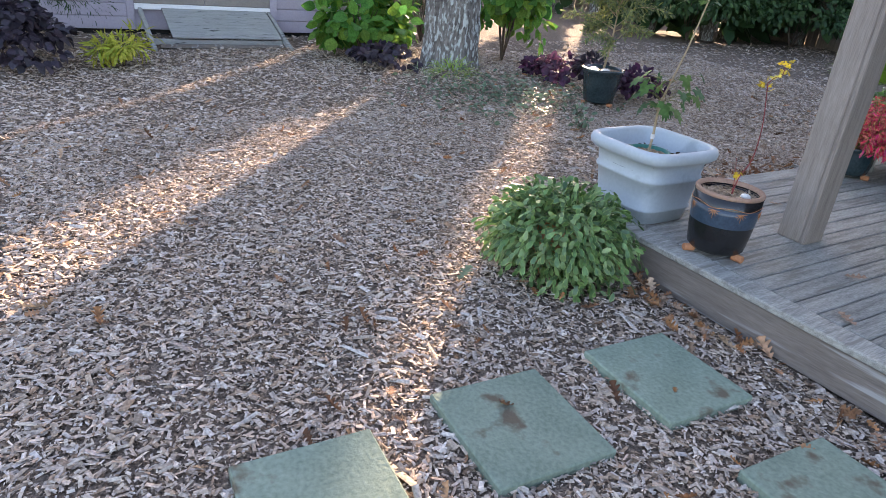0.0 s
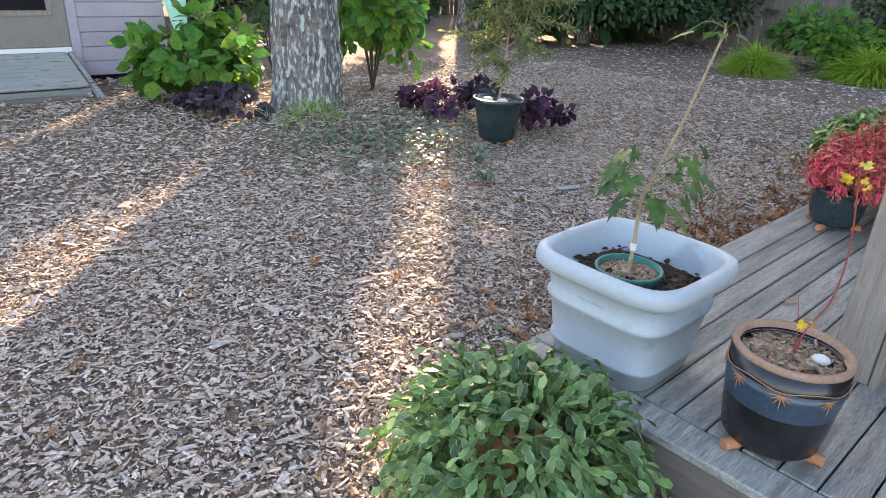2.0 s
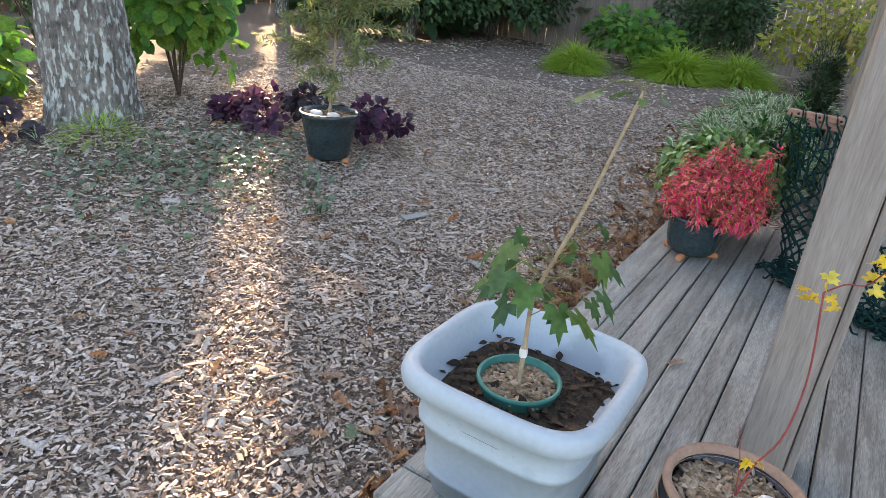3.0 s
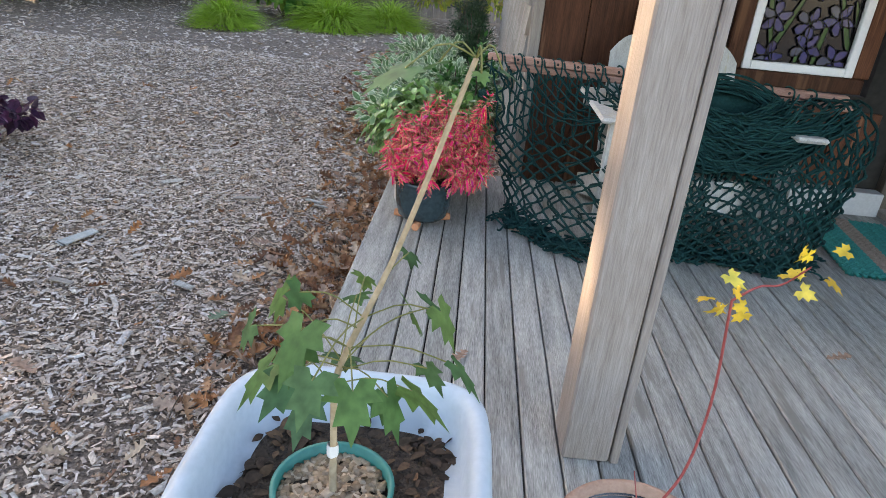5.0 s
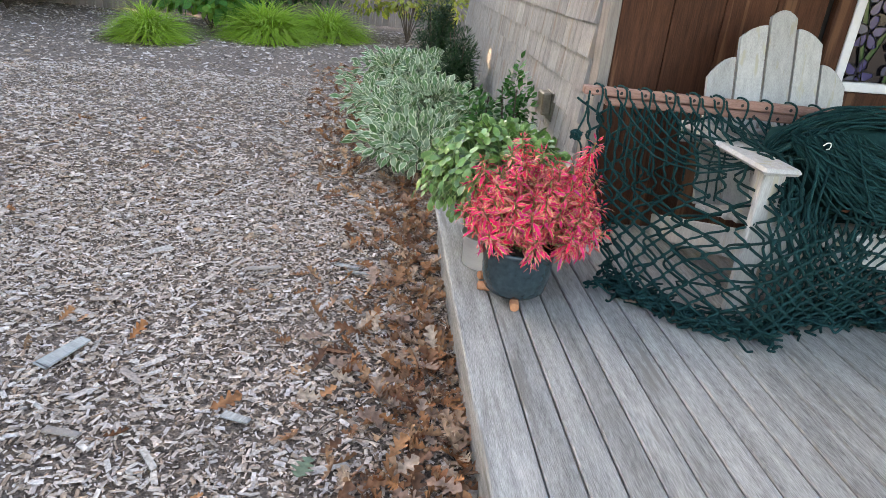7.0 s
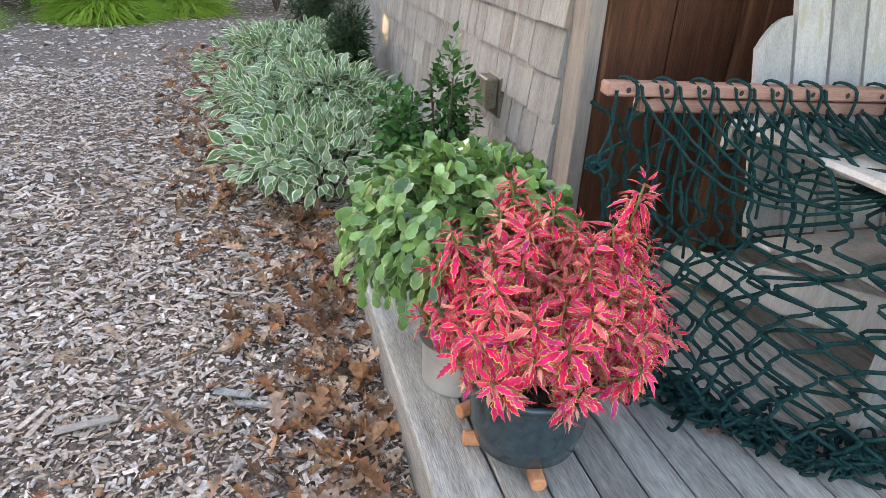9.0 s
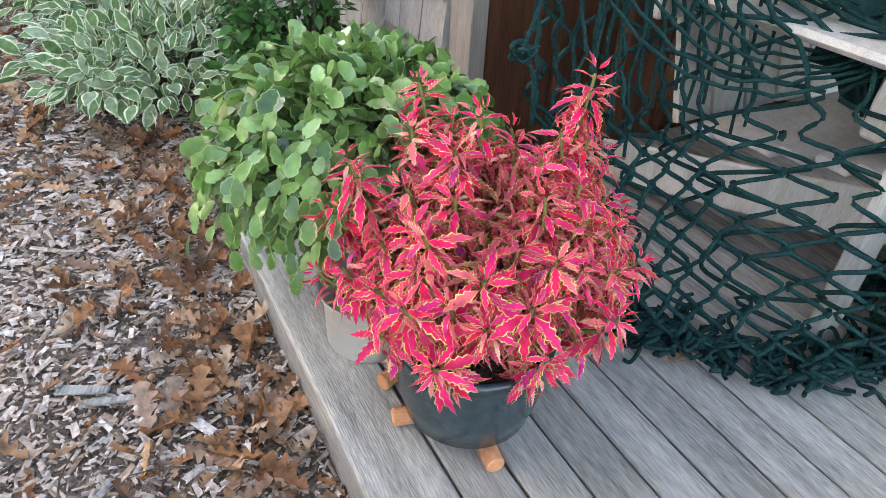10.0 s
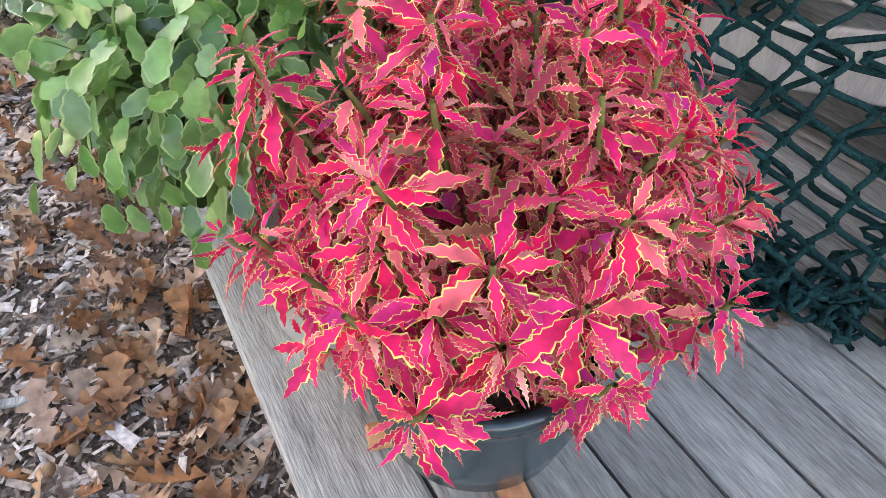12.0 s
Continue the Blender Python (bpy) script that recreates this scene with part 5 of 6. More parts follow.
s1 = bend([BT, BT + (0.015, 0.0, 0.10), BT + (0.05, 0.005, 0.20), BT + (0.055, 0.0, 0.36), BT + (0.03, -0.015, 0.555)], 20)
s2 = bend([s1[-1], s1[-1] + (0.03, -0.005, 0.03), s1[-1] + (0.06, -0.01, 0.04), np.array([0.955, 0.19, 1.165])], 12)
s3 = bend([BT, BT + (-0.01, 0.005, 0.08), BT + (-0.035, 0.01, 0.18)], 8)
V, Q = tubes([s1, s2, s3], [(0.003, 0.0022), (0.002, 0.0014), (0.002, 0.001)], 6)
put("stem", mesh_np("stem", V, Q, M["redtwig"]), gp, "thin red stem")
P = np.vstack([s1[-1] + rng.normal(0, 0.018, (8, 3)), s2[-1] + rng.normal(0, 0.02, (8, 3)), BT + (0, 0, 0.11) + rng.normal(0, 0.012, (4, 3))])
c = spread(MAPLE, P, np.stack([rng.normal(0, 1, 20), rng.normal(0, 1, 20), rng.normal(-0.6, 0.4, 20)], 1), 0.055 * rng.uniform(0.6, 1.1, 20), rng.normal(0, 1, (20, 3)), 0.3)
put("leaves", mesh_np("leaves", *c[:2], LF["yellow"], c[2]), gp, "yellow autumn leaves")

# pale tub with the maple sapling
TX, TY = 0.273, 0.268
tub = thing("planter_tub", "pale blue-grey plastic tub planter with a young maple", "potted plant", (TX, TY, H))
TW = 0.265
outer = [(0.001, 0.0), (0.183, 0.0), (0.193, 0.008), (0.205, 0.075), (0.213, 0.080), (0.213, 0.092), (0.207, 0.098), (0.224, 0.245), (0.234, 0.25), (0.236, 0.268), (0.228, 0.276), (0.238, 0.33), (0.262, 0.335), (0.278, 0.35), (0.282, 0.372), (0.276, 0.395), (0.262, 0.404), (0.246, 0.40), (0.236, 0.385), (0.225, 0.31), (0.001, 0.305)]
part("tub", lathe([(r, z * (1.065 if z > 0.306 else 0.98)) for r, z in outer], (TX, TY, H), 96, 4.5, (1.03, 1.01)), M["tub"], tub, smooth=True)
soil(tub, TX, TY, H + 0.325, 0.2335, 0, 4.5)
nc = 420
ix, iy = rng.uniform(-0.2, 0.2, nc), rng.uniform(-0.19, 0.19, nc)
P = np.stack([TX + ix, TY + iy, H + 0.330 + rng.uniform(0, 0.006, nc)], 1)
c = spread(OVATE, P, rng.normal(0, 1, (nc, 3)) * (1, 1, 0.3), 0.03 * rng.uniform(0.5, 1.6, nc), None, 0.4)
put("leaf_mulch", mesh_np("leaf_mulch", *c[:2], chips_colour("dark_leaf_mulch", [(0.03, 0.02, 0.015), (0.07, 0.045, 0.03), (0.05, 0.035, 0.025), (0.14, 0.08, 0.045)])), tub)
IX, IY = TX - 0.012, TY - 0.015
part("inner_pot", lathe([(0.106, 0.0), (0.112, 0.045), (0.118, 0.052), (0.118, 0.06), (0.108, 0.06), (0.106, 0.03)], (IX, IY, H + 0.305), 48), M["tubin"], tub, "dark green nursery pot set in the tub", True)
soil(tub, IX, IY, H + 0.335, 0.106, 320)
SB = np.array([IX, IY, H + 0.33])
st = bend([SB, SB + (-0.002, 0.01, 0.12), SB + (0.0, 0.005, 0.26), SB + (0.02, 0.0, 0.34), SB + (0.07, -0.012, 0.47), SB + (0.115, -0.018, 0.60), SB + (0.19, -0.035, 0.85)], 36)
V, Q = tubes([st], [(0.0075, 0.0038)], 8)
put("stem", mesh_np("stem", V, Q, M["twig"], smooth=True), tub, "pale bare stem")
part("graft_tape", lathe([(0.010, 0.0), (0.0115, 0.008), (0.0115, 0.02), (0.010, 0.028)], tuple(SB + (-0.004, 0.012, 0.095)), 14), M["stone"], tub, "white graft tape")
petl, P, D = [], [], []
for tier, count, reach in ((0.33, 5, 0.13), (0.45, 7, 0.18), (0.54, 6, 0.20), (0.62, 5, 0.20)):
    turn0 = rng.uniform(0, 2 * math.pi)
    for i in range(count):
        b = st[int((tier + rng.uniform(-0.03, 0.03)) * 35)]
        a = turn0 + 2 * math.pi * i / count + rng.normal(0, 0.25)
        ln = reach * rng.uniform(0.55, 1.1)
        e = b + np.array([ln * math.cos(a), ln * math.sin(a), rng.uniform(0.0, 0.07)])
        petl.append(bend([b, (b + e) / 2 + (0, 0, 0.02), e], 6))
        P.append(e), D.append((math.cos(a), math.sin(a), rng.uniform(-1.6, -0.5)))
for a, ln in ((3.6, 0.10), (2.6, 0.06), (0.4, 0.04), (5.0, 0.03)):
    e = st[-1] + np.array([ln * math.cos(a), ln * math.sin(a), -0.015])
    petl.append(bend([st[-1], (st[-1] + e) / 2 + (0, 0, 0.025), e], 6))
    P.append(e), D.append((math.cos(a), math.sin(a), -0.4))
for ln in petl:
    V, Q = tubes([ln], 0.0014, 5)
    put("leaf_stalk", mesh_np("leaf_stalk", V, Q, M["greentwig"]), tub)
n = len(P)
c = spread(MAPLE, P, D, 0.155 * np.concatenate([rng.uniform(0.6, 1.15, n - 4), [0.8, 0.6, 0.4, 0.3]]), np.tile((0, 0, 1.0), (n, 1)), 0.35)
put("leaves", mesh_np("leaves", *c[:2], LF["maple"], c[2]), tub, "dark green lobed maple leaves")

# glazed pot with the feathery tree by the oak
FX, FY = -2.68, 2.68
FZ = float(lie(FX, FY))
fp = thing("glazed_pot", "dark glazed pot with a small feathery tree beside the oak", "potted plant", (FX, FY, FZ))
part("pot", lathe([(0.001, 0.03), (0.15, 0.03), (0.165, 0.05), (0.205, 0.28), (0.225, 0.36), (0.238, 0.37), (0.238, 0.395), (0.222, 0.40), (0.21, 0.37)], (FX, FY, FZ), 48), M["glaze"], fp, smooth=True)
soil(fp, FX, FY, FZ + 0.36, 0.21, 120)
feet(fp, FX, FY, 0.165, FZ, (250, 10, 130))
for dx, dy in ((-0.05, -0.09), (0.09, -0.05)):
    bm = bmesh.new()
    bmesh.ops.create_icosphere(bm, subdivisions=2, radius=0.055, matrix=Matrix.Translation((FX + dx, FY + dy, FZ + 0.385)) @ Matrix.Diagonal((1, 0.8, 0.4, 1)))
    part("shell", bm, M["stone"], fp, "pale shell on the soil", True)
tr = [bend([(FX, FY, FZ + 0.36), (FX + 0.02, FY + 0.02, FZ + 0.62), (FX + 0.03, FY + 0.03, FZ + 0.95)], 10)]
P, D = [], []
for i in range(52):
    z = rng.uniform(0.62, 1.75)
    a = rng.uniform(0, 2 * math.pi)
    ln = rng.uniform(0.3, 0.68) * (1.0 - 0.35 * abs(z - 1.1))
    b = np.array([FX + 0.03, FY + 0.03, FZ + z])
    e = b + (ln * math.cos(a), ln * math.sin(a), rng.uniform(-0.1, 0.22))
    line = bend([b, (b + e) / 2 + (0, 0, 0.06), e], 12)
    tr.append(line)
    for p in np.repeat(line[3:], 14, axis=0):
        P.append(p + rng.normal(0, 0.02, 3)), D.append(unit(e - b) * 0.6 + rng.normal(0, 0.6, 3))
tr.append(bend([(FX + 0.03, FY + 0.03, FZ + 0.95), (FX + 0.05, FY + 0.03, FZ + 1.8)], 8))
V, Q = tubes(tr, [(0.014, 0.008)] + [(0.005, 0.0015)] * 52 + [(0.008, 0.002)], 6)
put("trunk", mesh_np("trunk", V, Q, M["twig"]), fp, "thin pale trunk and twigs")
c = spread(NARROW, np.array(P), np.array(D), 0.06 * rng.uniform(0.6, 1.3, len(P)), None, 0.6)
put("foliage", mesh_np("foliage", *c[:2], LF["feather"], c[2]), fp, "fine feathery grey-green foliage")

# ---------------- chair ----------------
chair = thing("adirondack_chair", "weathered white wooden garden chair with a fan back", "chair", (1.62, 2.75, H))
KX = 1.53
for i, top in enumerate((1.225, 1.38, 1.455, 1.375, 1.22)):
    x0 = KX - 0.345 + 0.142 * i
    bm = bmesh.new()
    w = 0.128
    prof = [(0, 0), (w, 0)]
    for k in range(7):
        s = k / 6
        f = {0: s, 1: 0.45 + 0.55 * s, 2: math.sin(math.pi * (0.25 + 0.5 * s)), 3: 1 - 0.55 * s, 4: 1 - s}[i]
        dz = {0: 0.10, 1: 0.07, 2: 0.08, 3: 0.07, 4: 0.10}[i]
        prof.append((w * (1 - s), (top - H - 0.30) - dz + dz * ({0: 1 - (s) ** 2, 1: 1 - 0.9 * s ** 2, 2: math.sin(math.pi * (0.2 + 0.6 * s)), 3: 1 - 0.9 * (1 - s) ** 2, 4: 1 - (1 - s) ** 2}[i])))
    vs = [bm.verts.new((x, 0, z)) for x, z in prof]
    f = bm.faces.new(vs)
    ex = bmesh.ops.extrude_face_region(bm, geom=[f])
    for v in ex["geom"]:
        if isinstance(v, bmesh.types.BMVert):
            v.co.y += 0.022
    bm.transform(Matrix.Translation((x0, 2.93, H + 0.30)) @ pose(0, 0, 0, -16, 0, 0))
    part("back_slat", bm, M["chair"], chair)
for i in range(6):
    part("seat_slat", box(KX - 0.36, KX + 0.36, 2.33 + 0.095 * i, 2.33 + 0.095 * i + 0.085, H + 0.405 - 0.022 * i, H + 0.427 - 0.022 * i, 0.005), M["chair"], chair)
part("front_apron", box(KX - 0.38, KX + 0.38, 2.30, 2.325, H + 0.27, H + 0.425, 0.005), M["chair"], chair)
for sx in (-1, 1):
    part("front_leg", box(KX + sx * 0.40 - 0.045, KX + sx * 0.40 + 0.045, 2.29, 2.325, H, H + 0.665, 0.006), M["chair"], chair)
    part("arm_rest", box(KX + sx * 0.43 - 0.075, KX + sx * 0.43 + 0.075, 2.20, 2.98, H + 0.667, H + 0.692, 0.012), M["chair"], chair)
    part("arm_bracket", box(KX + sx * 0.40 - 0.012, KX + sx * 0.40 + 0.012, 2.326, 2.42, H + 0.50, H + 0.666, 0.008), M["chair"], chair)
    part("side_rail", box(-0.012, 0.012, 0, 1.02, -0.13, 0, 0.006, turn=pose(KX + sx * 0.362, 2.33, H + 0.40, -17, 0, 0)), M["chair"], chair)
part("back_brace", box(KX - 0.46, KX + 0.46, 2.99, 3.03, H + 0.585, H + 0.665, 0.006), M["chair"], chair)

# ---------------- hammock thrown over the chair ----------------
ham = thing("rope_hammock", "green rope hammock with wooden spreader bars draped over the chair", "hammock", (1.35, 2.5, H))
BA, BB = np.array([0.508, 2.82, 1.05]), np.array([2.26, 2.60, 1.035])


def bar(a, b, h, d):
    v = Vector(b) - Vector(a)
    m = Matrix.Translation(a) @ v.to_track_quat("X", "Z").to_matrix().to_4x4()
    return box(0, v.length, -d / 2, d / 2, -h / 2, h / 2, 0.005, turn=m)


b1 = part("spreader_bar", bar(BA, BB, 0.034, 0.05), M["bar"], ham, "reddish hardwood spreader bar with drilled holes")
b2 = part("spreader_bar", bar(BA + (0.10, -0.004, -0.042), BB + (0.06, 0.01, -0.042), 0.034, 0.05), M["bar"], ham)


def along(k, dz=0.0, dy=0.0):
    return BA + (BB - BA) * k + np.array([0, dy, dz])


holes = []
for i in range(17):
    p = along(0.03 + i * 0.058)
    holes.append([p + (0, -0.0262, 0), p + (0, -0.0254, 0)])
    holes.append([p + (0.06, -0.0302, -0.042), p + (0.06, -0.0292, -0.042)])
# flat near-black discs paint the shade inside the drilled holes
for h0 in holes:
    c = h0[0]
    V = [tuple(c + (0.0075 * math.cos(a), 0, 0.0075 * math.sin(a))) for a in np.linspace(0, 2 * math.pi, 8, endpoint=False)]
    put("hole", mesh_np("hole", V, [(0, 1, 2, 3), (0, 3, 4, 7), (4, 5, 6, 7)], M["dark"]), b1)

# the net: a curtain that hangs from the bars, runs over the arms and falls to the boards
bu = [0.0, 0.10, 0.22, 0.36, 0.52, 0.70, 0.86, 1.0]
bx = [0.69, 0.74, 0.88, 1.09, 1.40, 1.72, 1.98, 2.18]
by = [2.62, 2.42, 2.26, 2.16, 2.25, 2.31, 2.21, 2.28]


def net_at(u, v):
    """A place on the net: u along the bar, v from the bar to the hem."""
    t = along(u, -0.05, -0.02)
    b = np.array([np.interp(u, bu, bx), np.interp(u, bu, by), H + 0.018])
    on = min(1, max(0, (t[0] - 0.95) / 0.2))
    s = v
    hang = t + (b - t) * np.array([s, s ** 1.6, s])
    hang[1] += 0.10 * math.sin(math.pi * s) * (1 - on) * 0.6
    if v < 0.33:
        k = v / 0.33
        over = t + (np.array([t[0], 2.26, 0.935]) - t) * k
        over[2] -= 0.10 * math.sin(math.pi * k) * math.sin(4 + 7 * u)
    else:
        k = (v - 0.33) / 0.67
        e = np.array([t[0], 2.24, 0.93])
        over = e + (b - e) * np.array([k, k, k])
        over[1] -= 0.04 * math.sin(math.pi * k)
        sag = math.exp(-((t[0] - KX) / 0.30) ** 2)
        over[2] -= 0.26 * sag * (1 - k)
        over[1] += 0.06 * sag * (1 - k)
    p = hang * (1 - on) + over * on
    p[1] += 0.020 * math.sin(16 * u + 5 * v) + 0.012 * math.sin(37 * u + 2)
    p[0] += 0.012 * math.sin(9 * v + 11 * u)
    p[2] = max(p[2], H + 0.012)
    return p


NU, NV = 38, 22
lines = []
for k in range(NU):
    pts = []
    for j in range(NV + 1):
        side = (0.45 if (j + k) % 2 else -0.45) * min(1.0, max(0.18, (j / NV - 0.30) / 0.15))
        jit = rng.normal(0, 0.10)
        v = (j / NV) ** 0.9
        uu = (k + 0.5 + side + jit) / NU
        pts.append(net_at(min(max(uu, 0), 1), v))
    lines.append(bend(pts, NV * 4))
for k in range(19):
    pts = []
    for j in range(14):
        side = 0.5 if (j + k) % 2 else -0.5
        uu = min(max((k + 0.5 + side + rng.normal(0, 0.12)) / 19, 0), 1)
        p = net_at(uu, (j / 13) ** 0.85) + np.array([rng.normal(0, 0.008), 0.045 + 0.03 * math.sin(12 * uu), rng.normal(0, 0.008)])
        p[2] = max(p[2], H + 0.012)
        pts.append(p)
    lines.append(bend(pts, 84))
for k in range(64):
    pts = []
    for j in range(15):
        side = 0.5 if (j + k) % 2 else -0.5
        uu = min(0.36 + 0.64 * max((k + 0.5 + side + rng.normal(0, 0.1)) / 64, 0), 1)
        p = net_at(uu, 0.34 + 0.66 * j / 14) + np.array([rng.normal(0, 0.005), 0.028, rng.normal(0, 0.006)])
        p[2] = max(p[2], H + 0.012)
        pts.append(p)
    lines.append(bend(pts, 70))
V, Q = tubes(lines, 0.0056, 6)
put("net", mesh_np("net", V, Q, M["rope"], smooth=True), ham, "knotted dark green rope netting")
kn = []
for k in range(NU):
    for j in range(1, NV):
        if (j + k) % 2 and j / NV > 0.4:
            p = net_at(min((k + 0.96) / NU, 1), (j / NV) ** 0.9)
            kn.append([p + (0, 0, -0.009), p + (0.003, -0.002, 0), p + (0, 0, 0.009)])
V, Q = tubes(kn, 0.0085, 6)
put("knotwork", mesh_np("knotwork", V, Q, M["rope"], smooth=True), ham, "rope knots")["kind"] = "stuff"
# second, crumpled layer on the boards
heap = []
for i in range(340):
    u0 = rng.uniform(0, 1)
    b = net_at(u0, 1.0)
    pts = [b + (rng.normal(0, 0.015), rng.uniform(-0.01, 0.10), rng.uniform(0, 0.05))]
    for k in range(7):
        pts.append(pts[-1] + np.array([rng.normal(0.004, 0.022), rng.normal(0, 0.014), rng.normal(0, 0.014)]))
    pts = np.array(pts)
    pts[:, 2] = np.clip(pts[:, 2], H + 0.006, H + 0.06)
    heap.append(bend(pts, 30))
V, Q = tubes(heap, 0.0052, 5)
put("hem_ropes", mesh_np("hem_ropes", V, Q, M["rope"], smooth=True), ham, "crumpled netting on the boards")["kind"] = "stuff"
# clew ropes looping from the bar to the arm and the bundle on the right
loops, shorts = [], []
gather = np.array([1.20, 2.38, 0.965])
for i in range(11):
    p = along(0.045 + 0.029 * i)
    loops.append(np.vstack([[p + (0, 0.02, -0.02), p + (0, 0.0, 0.022), p + (0.006, -0.03, 0.008)], arc(p + (0.012, -0.035, -0.02), gather + (0.014 * i, -0.02 + 0.012 * i, 0.003 * i), 0.20 - 0.013 * i, 16, 0.004)]))
    loops.append(arc(p + (0.03, -0.032, -0.045), p + (0.04 + rng.uniform(0, 0.03), -0.05, -0.28 - rng.uniform(0, 0.2)), -0.01, 8, 0.006))
for i in range(16):
    p = along(0.03 + 0.058 * i)
    shorts.append(bend([p + (0.0, 0.028, -0.03), p + (0, 0.03, 0.018), p + (0.01, 0.0, 0.026), p + (0.02, -0.03, 0.012), p + (0.022, -0.034, -0.03), p + (0.02 + rng.normal(0, 0.01), -0.03, -0.10)], 14))
tail = along(0.012)
shorts.append(bend([tail + (0, -0.028, 0), tail + (-0.004, -0.035, -0.10), tail + (-0.03, -0.035, -0.19), tail + (0.0, -0.035, -0.24), tail + (0.02, -0.03, -0.36)], 16))
for ln in loops + shorts:
    V, Q = tubes([ln], 0.0044, 6)
    put("clew_rope", mesh_np("clew_rope", V, Q, M["rope"], smooth=True), ham)
kt = tail + (-0.03, -0.035, -0.19)
V, Q = tubes([bend([kt + 0.02 * np.array([math.cos(a * 2.3), math.sin(a * 1.7), math.sin(a * 3.1)]) for a in np.linspace(0, 9, 14)], 50)], 0.005, 6)
put("end_knot", mesh_np("end_knot", V, Q, M["rope"], smooth=True), ham)
# bundle of net piled on the seat and the right arm
bc = np.array([1.58, 2.56, 0.86])
bm = bmesh.new()
bmesh.ops.create_icosphere(bm, subdivisions=4, radius=1.0)
for v in bm.verts:
    k = 1 + 0.28 * noise.noise(v.co * 2.2) + 0.10 * noise.noise(v.co * 6)
    v.co = Vector((bc[0] + 0.35 * v.co.x * k, bc[1] + 0.15 * v.co.y * k, bc[2] + 0.01 + 0.20 * v.co.z * k))
part("folded_netting", bm, M["cloth"], ham, "dark teal bundle of folded netting", True)
strands = []
for i in range(70):
    a = rng.uniform(0, 2 * math.pi)
    sweep = rng.uniform(1.2, 2.6)
    pts = []
    ph, tilt, rr = rng.uniform(-0.9, 0.9), rng.uniform(-0.8, 0.8), rng.uniform(1.0, 1.14)
    for s in np.linspace(0, sweep, 7):
        d = np.array([math.cos(a + s) * math.cos(tilt), -abs(math.cos(tilt)) * (0.55 + 0.4 * math.sin(ph)), math.sin(a + s) * 0.9])
        d = unit(d)
        pts.append(bc + d * np.array([0.38, 0.18, 0.23]) * rr + rng.normal(0, 0.008, 3))
    strands.append(bend(pts, 22))
for i in range(190):
    k = rng.uniform(0, 1)
    a = np.array([1.20 + 0.22 * k, 2.36 - 0.06 * k + rng.normal(0, 0.02), 0.985 + 0.03 * k + rng.normal(0, 0.015)])
    b = np.array([rng.uniform(1.75, 2.2), 2.33 + rng.normal(0, 0.03), 0.99 + rng.normal(0, 0.03)])
    q = arc(a, b, rng.uniform(0.03, 0.27), 20, 0.006)
    q[:, 1] -= 0.09 * np.sin(np.linspace(0, math.pi, 20))
    strands.append(q)
V, Q = tubes(strands, 0.0046, 6)
put("coiled_rope", mesh_np("bundle_ropes", V, Q, M["rope"], smooth=True), ham, "loose coils of green rope")["kind"] = "stuff"
hv, hq = tubes([bend([(1.27, 2.28, 0.995), (1.278, 2.272, 1.008), (1.292, 2.272, 1.005), (1.292, 2.272, 0.988), (1.28, 2.272, 0.984)], 14)], 0.0022)
put("hook", mesh_np("hook", hv, hq, M["steel"], smooth=True), ham, "small steel hook")

# door mat
mt = thing("door_mat", "teal woven rope door mat with a tan middle stripe", "mat", (2.6, 2.6, H))
for x0, x1, key in ((0.0, 0.19, "mat"), (0.19, 0.30, "matmid"), (0.30, 0.49, "mat")):
    for i in range(int((x1 - x0) / 0.018 + 0.5)):
        xx = x0 + 0.009 + i * 0.018
        line = [(xx + 0.005 * math.sin(s * 150 + i * math.pi), -s, 0.010 + 0.004 * math.cos(s * 150 + i * math.pi)) for s in np.linspace(0, 0.85, 90)]
        V, Q = tubes([line], 0.0105, 5)
        m3 = pose(2.50, 3.17, H + 0.004, 0, 0, -6.8)
        put("weave", mesh_np("weave", [tuple(m3 @ Vector(p)) for p in V], Q, M[key]), mt)

# oak leaf caught in the net, and leaves on the deck
for x, y, z in ((0.80, 2.40, H + 0.03), (1.30, 0.62, H + 0.006), (0.52, 1.30, H + 0.006), (1.62, 0.16, H + 0.006), (1.9, 1.5, H + 0.006)):
    ob = new("oak_leaf", one)
    ob.matrix_basis = pose(x, y, z + 0.004, rng.uniform(-8, 8), rng.uniform(-8, 8), rng.uniform(0, 360)) @ Matrix.Diagonal((0.75, 0.75, 0.75, 1))
    tagged(ob, "dry brown oak leaf on the deck boards", "leaf", "fallen oak leaves")

# ---------------- boards and shingles, piece by piece ----------------
def shared(name, bm, material):
    me = bpy.data.meshes.new(name)
    bmesh.ops.recalc_face_normals(bm, faces=bm.faces)
    bm.to_mesh(me)
    bm.free()
    me.materials.append(material)
    return me


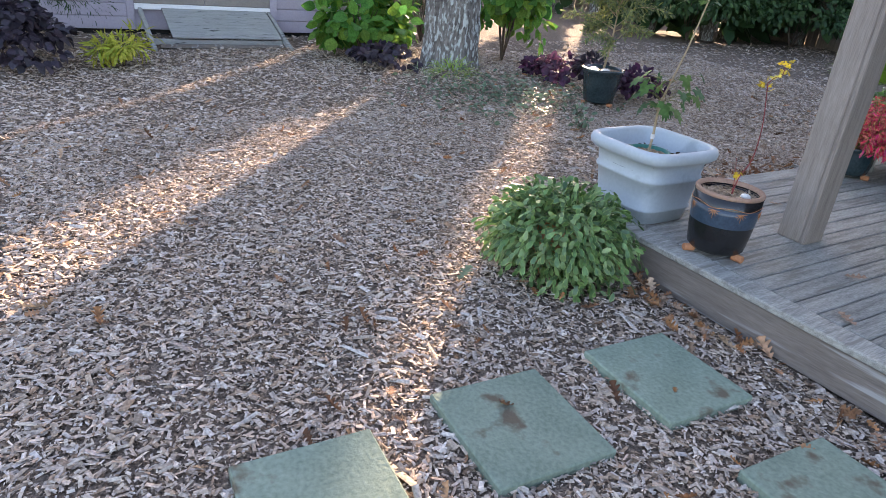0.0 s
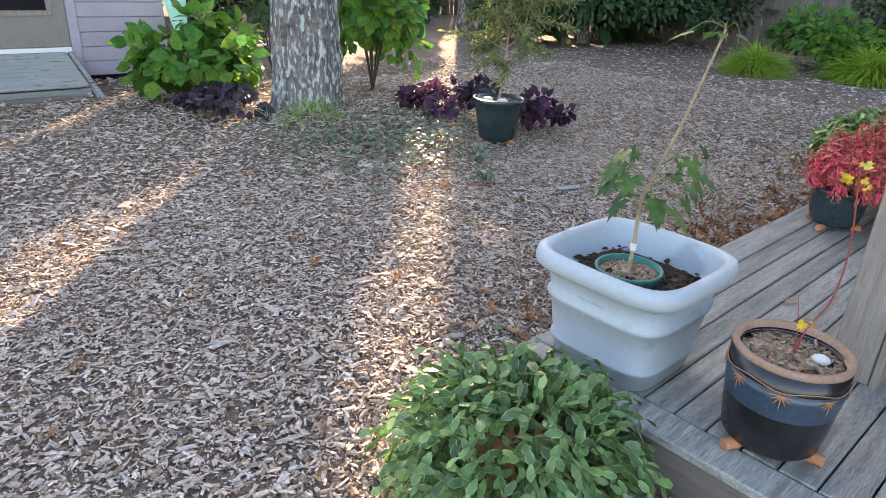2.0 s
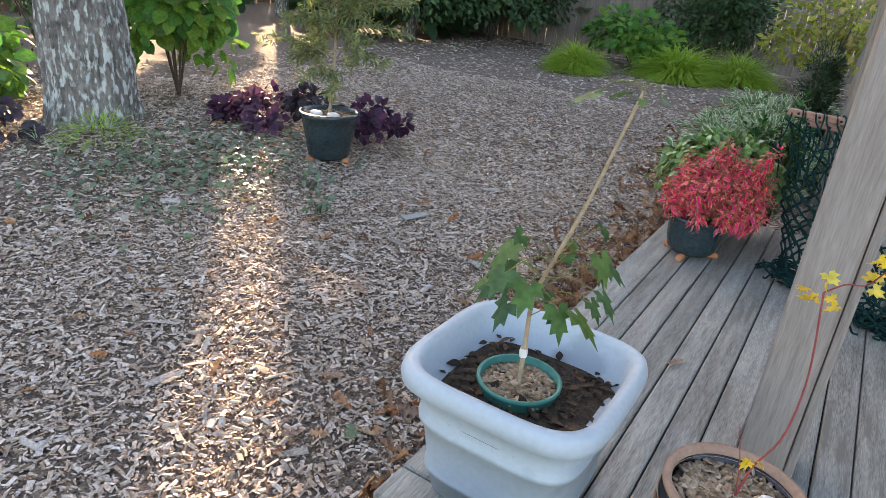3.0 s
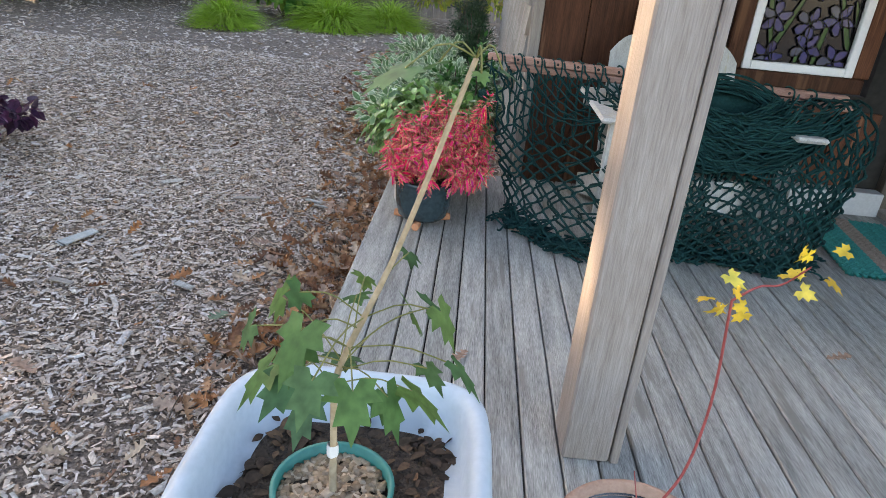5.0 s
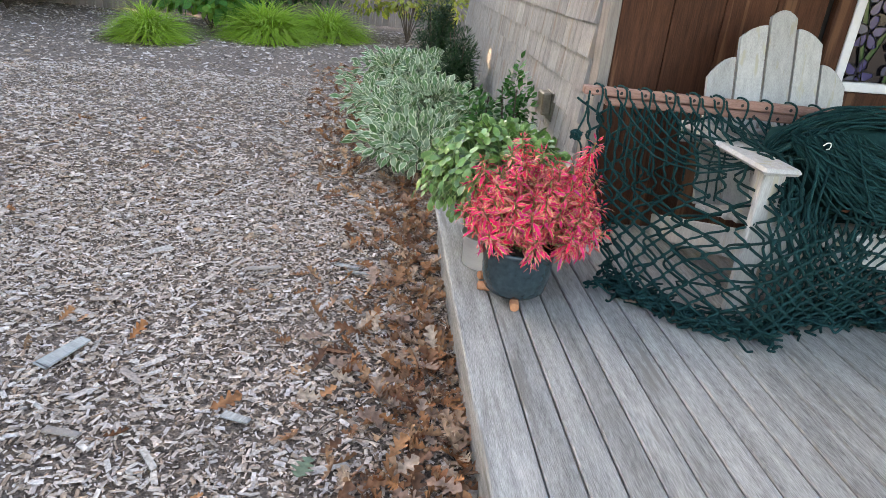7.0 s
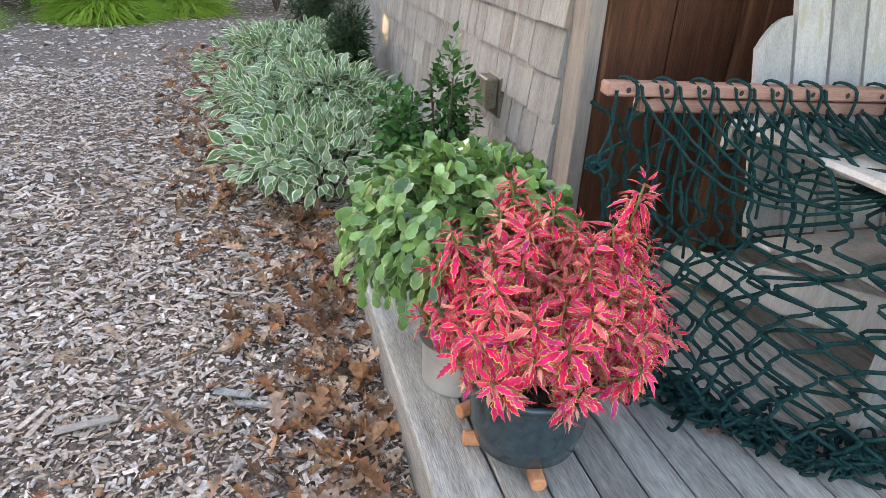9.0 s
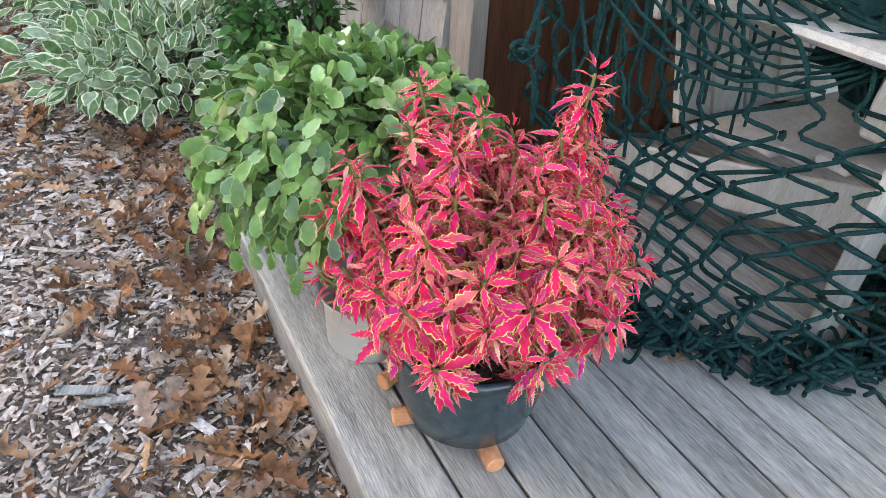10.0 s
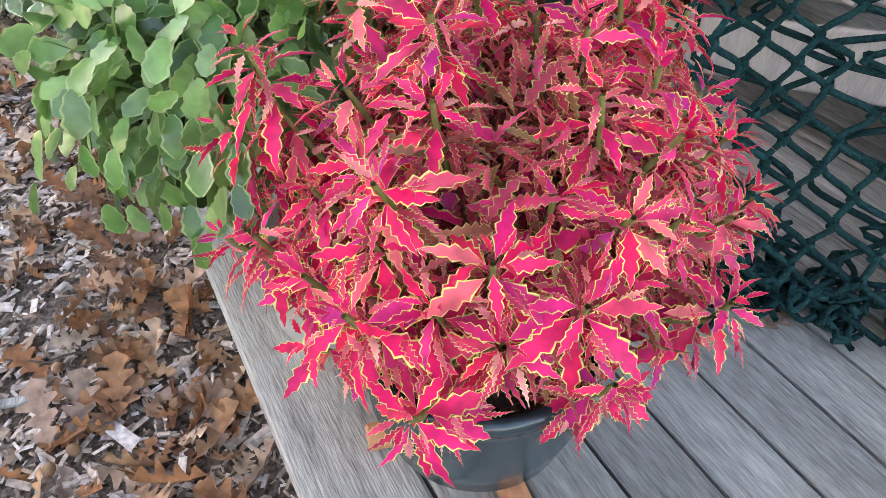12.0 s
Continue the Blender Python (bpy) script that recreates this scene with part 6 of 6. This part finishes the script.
bd = shared("board", box(0, PITCH - GAP, 0, DECK_Y1 - 0.118, -0.034, 0, 0.005), M["deck"])
x = 0.1485
while x < DECK_X1 - 0.11:
    ob = new("board", bd)
    ob.parent = deck
    ob.location = (x, 0.118, H + rng.uniform(-0.0015, 0.0015))
    x += PITCH

cb = shared("board", box(0, 0.262, -0.012, 0.012, 0, 3.0, 0.003), M["cedar"])
cs = shared("board", box(0, 0.262, -0.012, 0.012, 0, 0.84, 0.003), M["cedar"])
cu = shared("board", box(0, 0.262, -0.012, 0.012, 0, 0.88, 0.003), M["cedar"])
x = 0.818
while x < 5.3:
    kinds = [(cb, 0.0)]
    if x > 1.79 and x < 2.70:
        kinds = [(cs, 0.0), (cu, 2.12)]
    if x + 0.26 > 3.10 and x < 4.3:
        kinds = []
    for me, z in kinds:
        ob = new("board", me)
        ob.parent = wall
        ob.location = (x - 0.9, 0.002 + rng.uniform(-0.002, 0.002), z)
    x += 0.267

kinds = []
for w in (0.13, 0.16, 0.19, 0.22, 0.25, 0.28):
    bm = box(0, 0.012, 0.003, w - 0.004, 0, 0.215, 0.0)
    for v in bm.verts:
        if v.co.z < 0.1 and v.co.x < 0.006:
            v.co.x -= 0.026
        v.co.z += 0.004 * math.sin(v.co.y * 40)
    kinds.append((w, shared("shingle", bm, M["shingle"])))
EXPO = 0.172
far_bm = bmesh.new()
for row in range(13):
    y = 3.545 - rng.uniform(0, 0.03)
    z = 0.06 + row * EXPO
    while y < 8.95:
        w, me = kinds[rng.integers(0, len(kinds))]
        if y < 6.6 and z < 1.95:
            ob = new("shingle", me)
            ob.parent = swall
            ob.matrix_basis = pose(-0.0145, y - 6, z + rng.uniform(-0.003, 0.003), 0, -1.2, 0)
        else:
            m4 = Matrix.Translation((SX - 0.0145, y, z + rng.uniform(-0.003, 0.003)))
            k = len(far_bm.verts)
            far_bm.from_mesh(me)
            far_bm.verts.ensure_lookup_table()
            for v in far_bm.verts[k:]:
                v.co = m4 @ v.co
        y += w
shf = part("far_shingles", far_bm, M["shingle"], swall)
tagged(shf, kind="stuff")
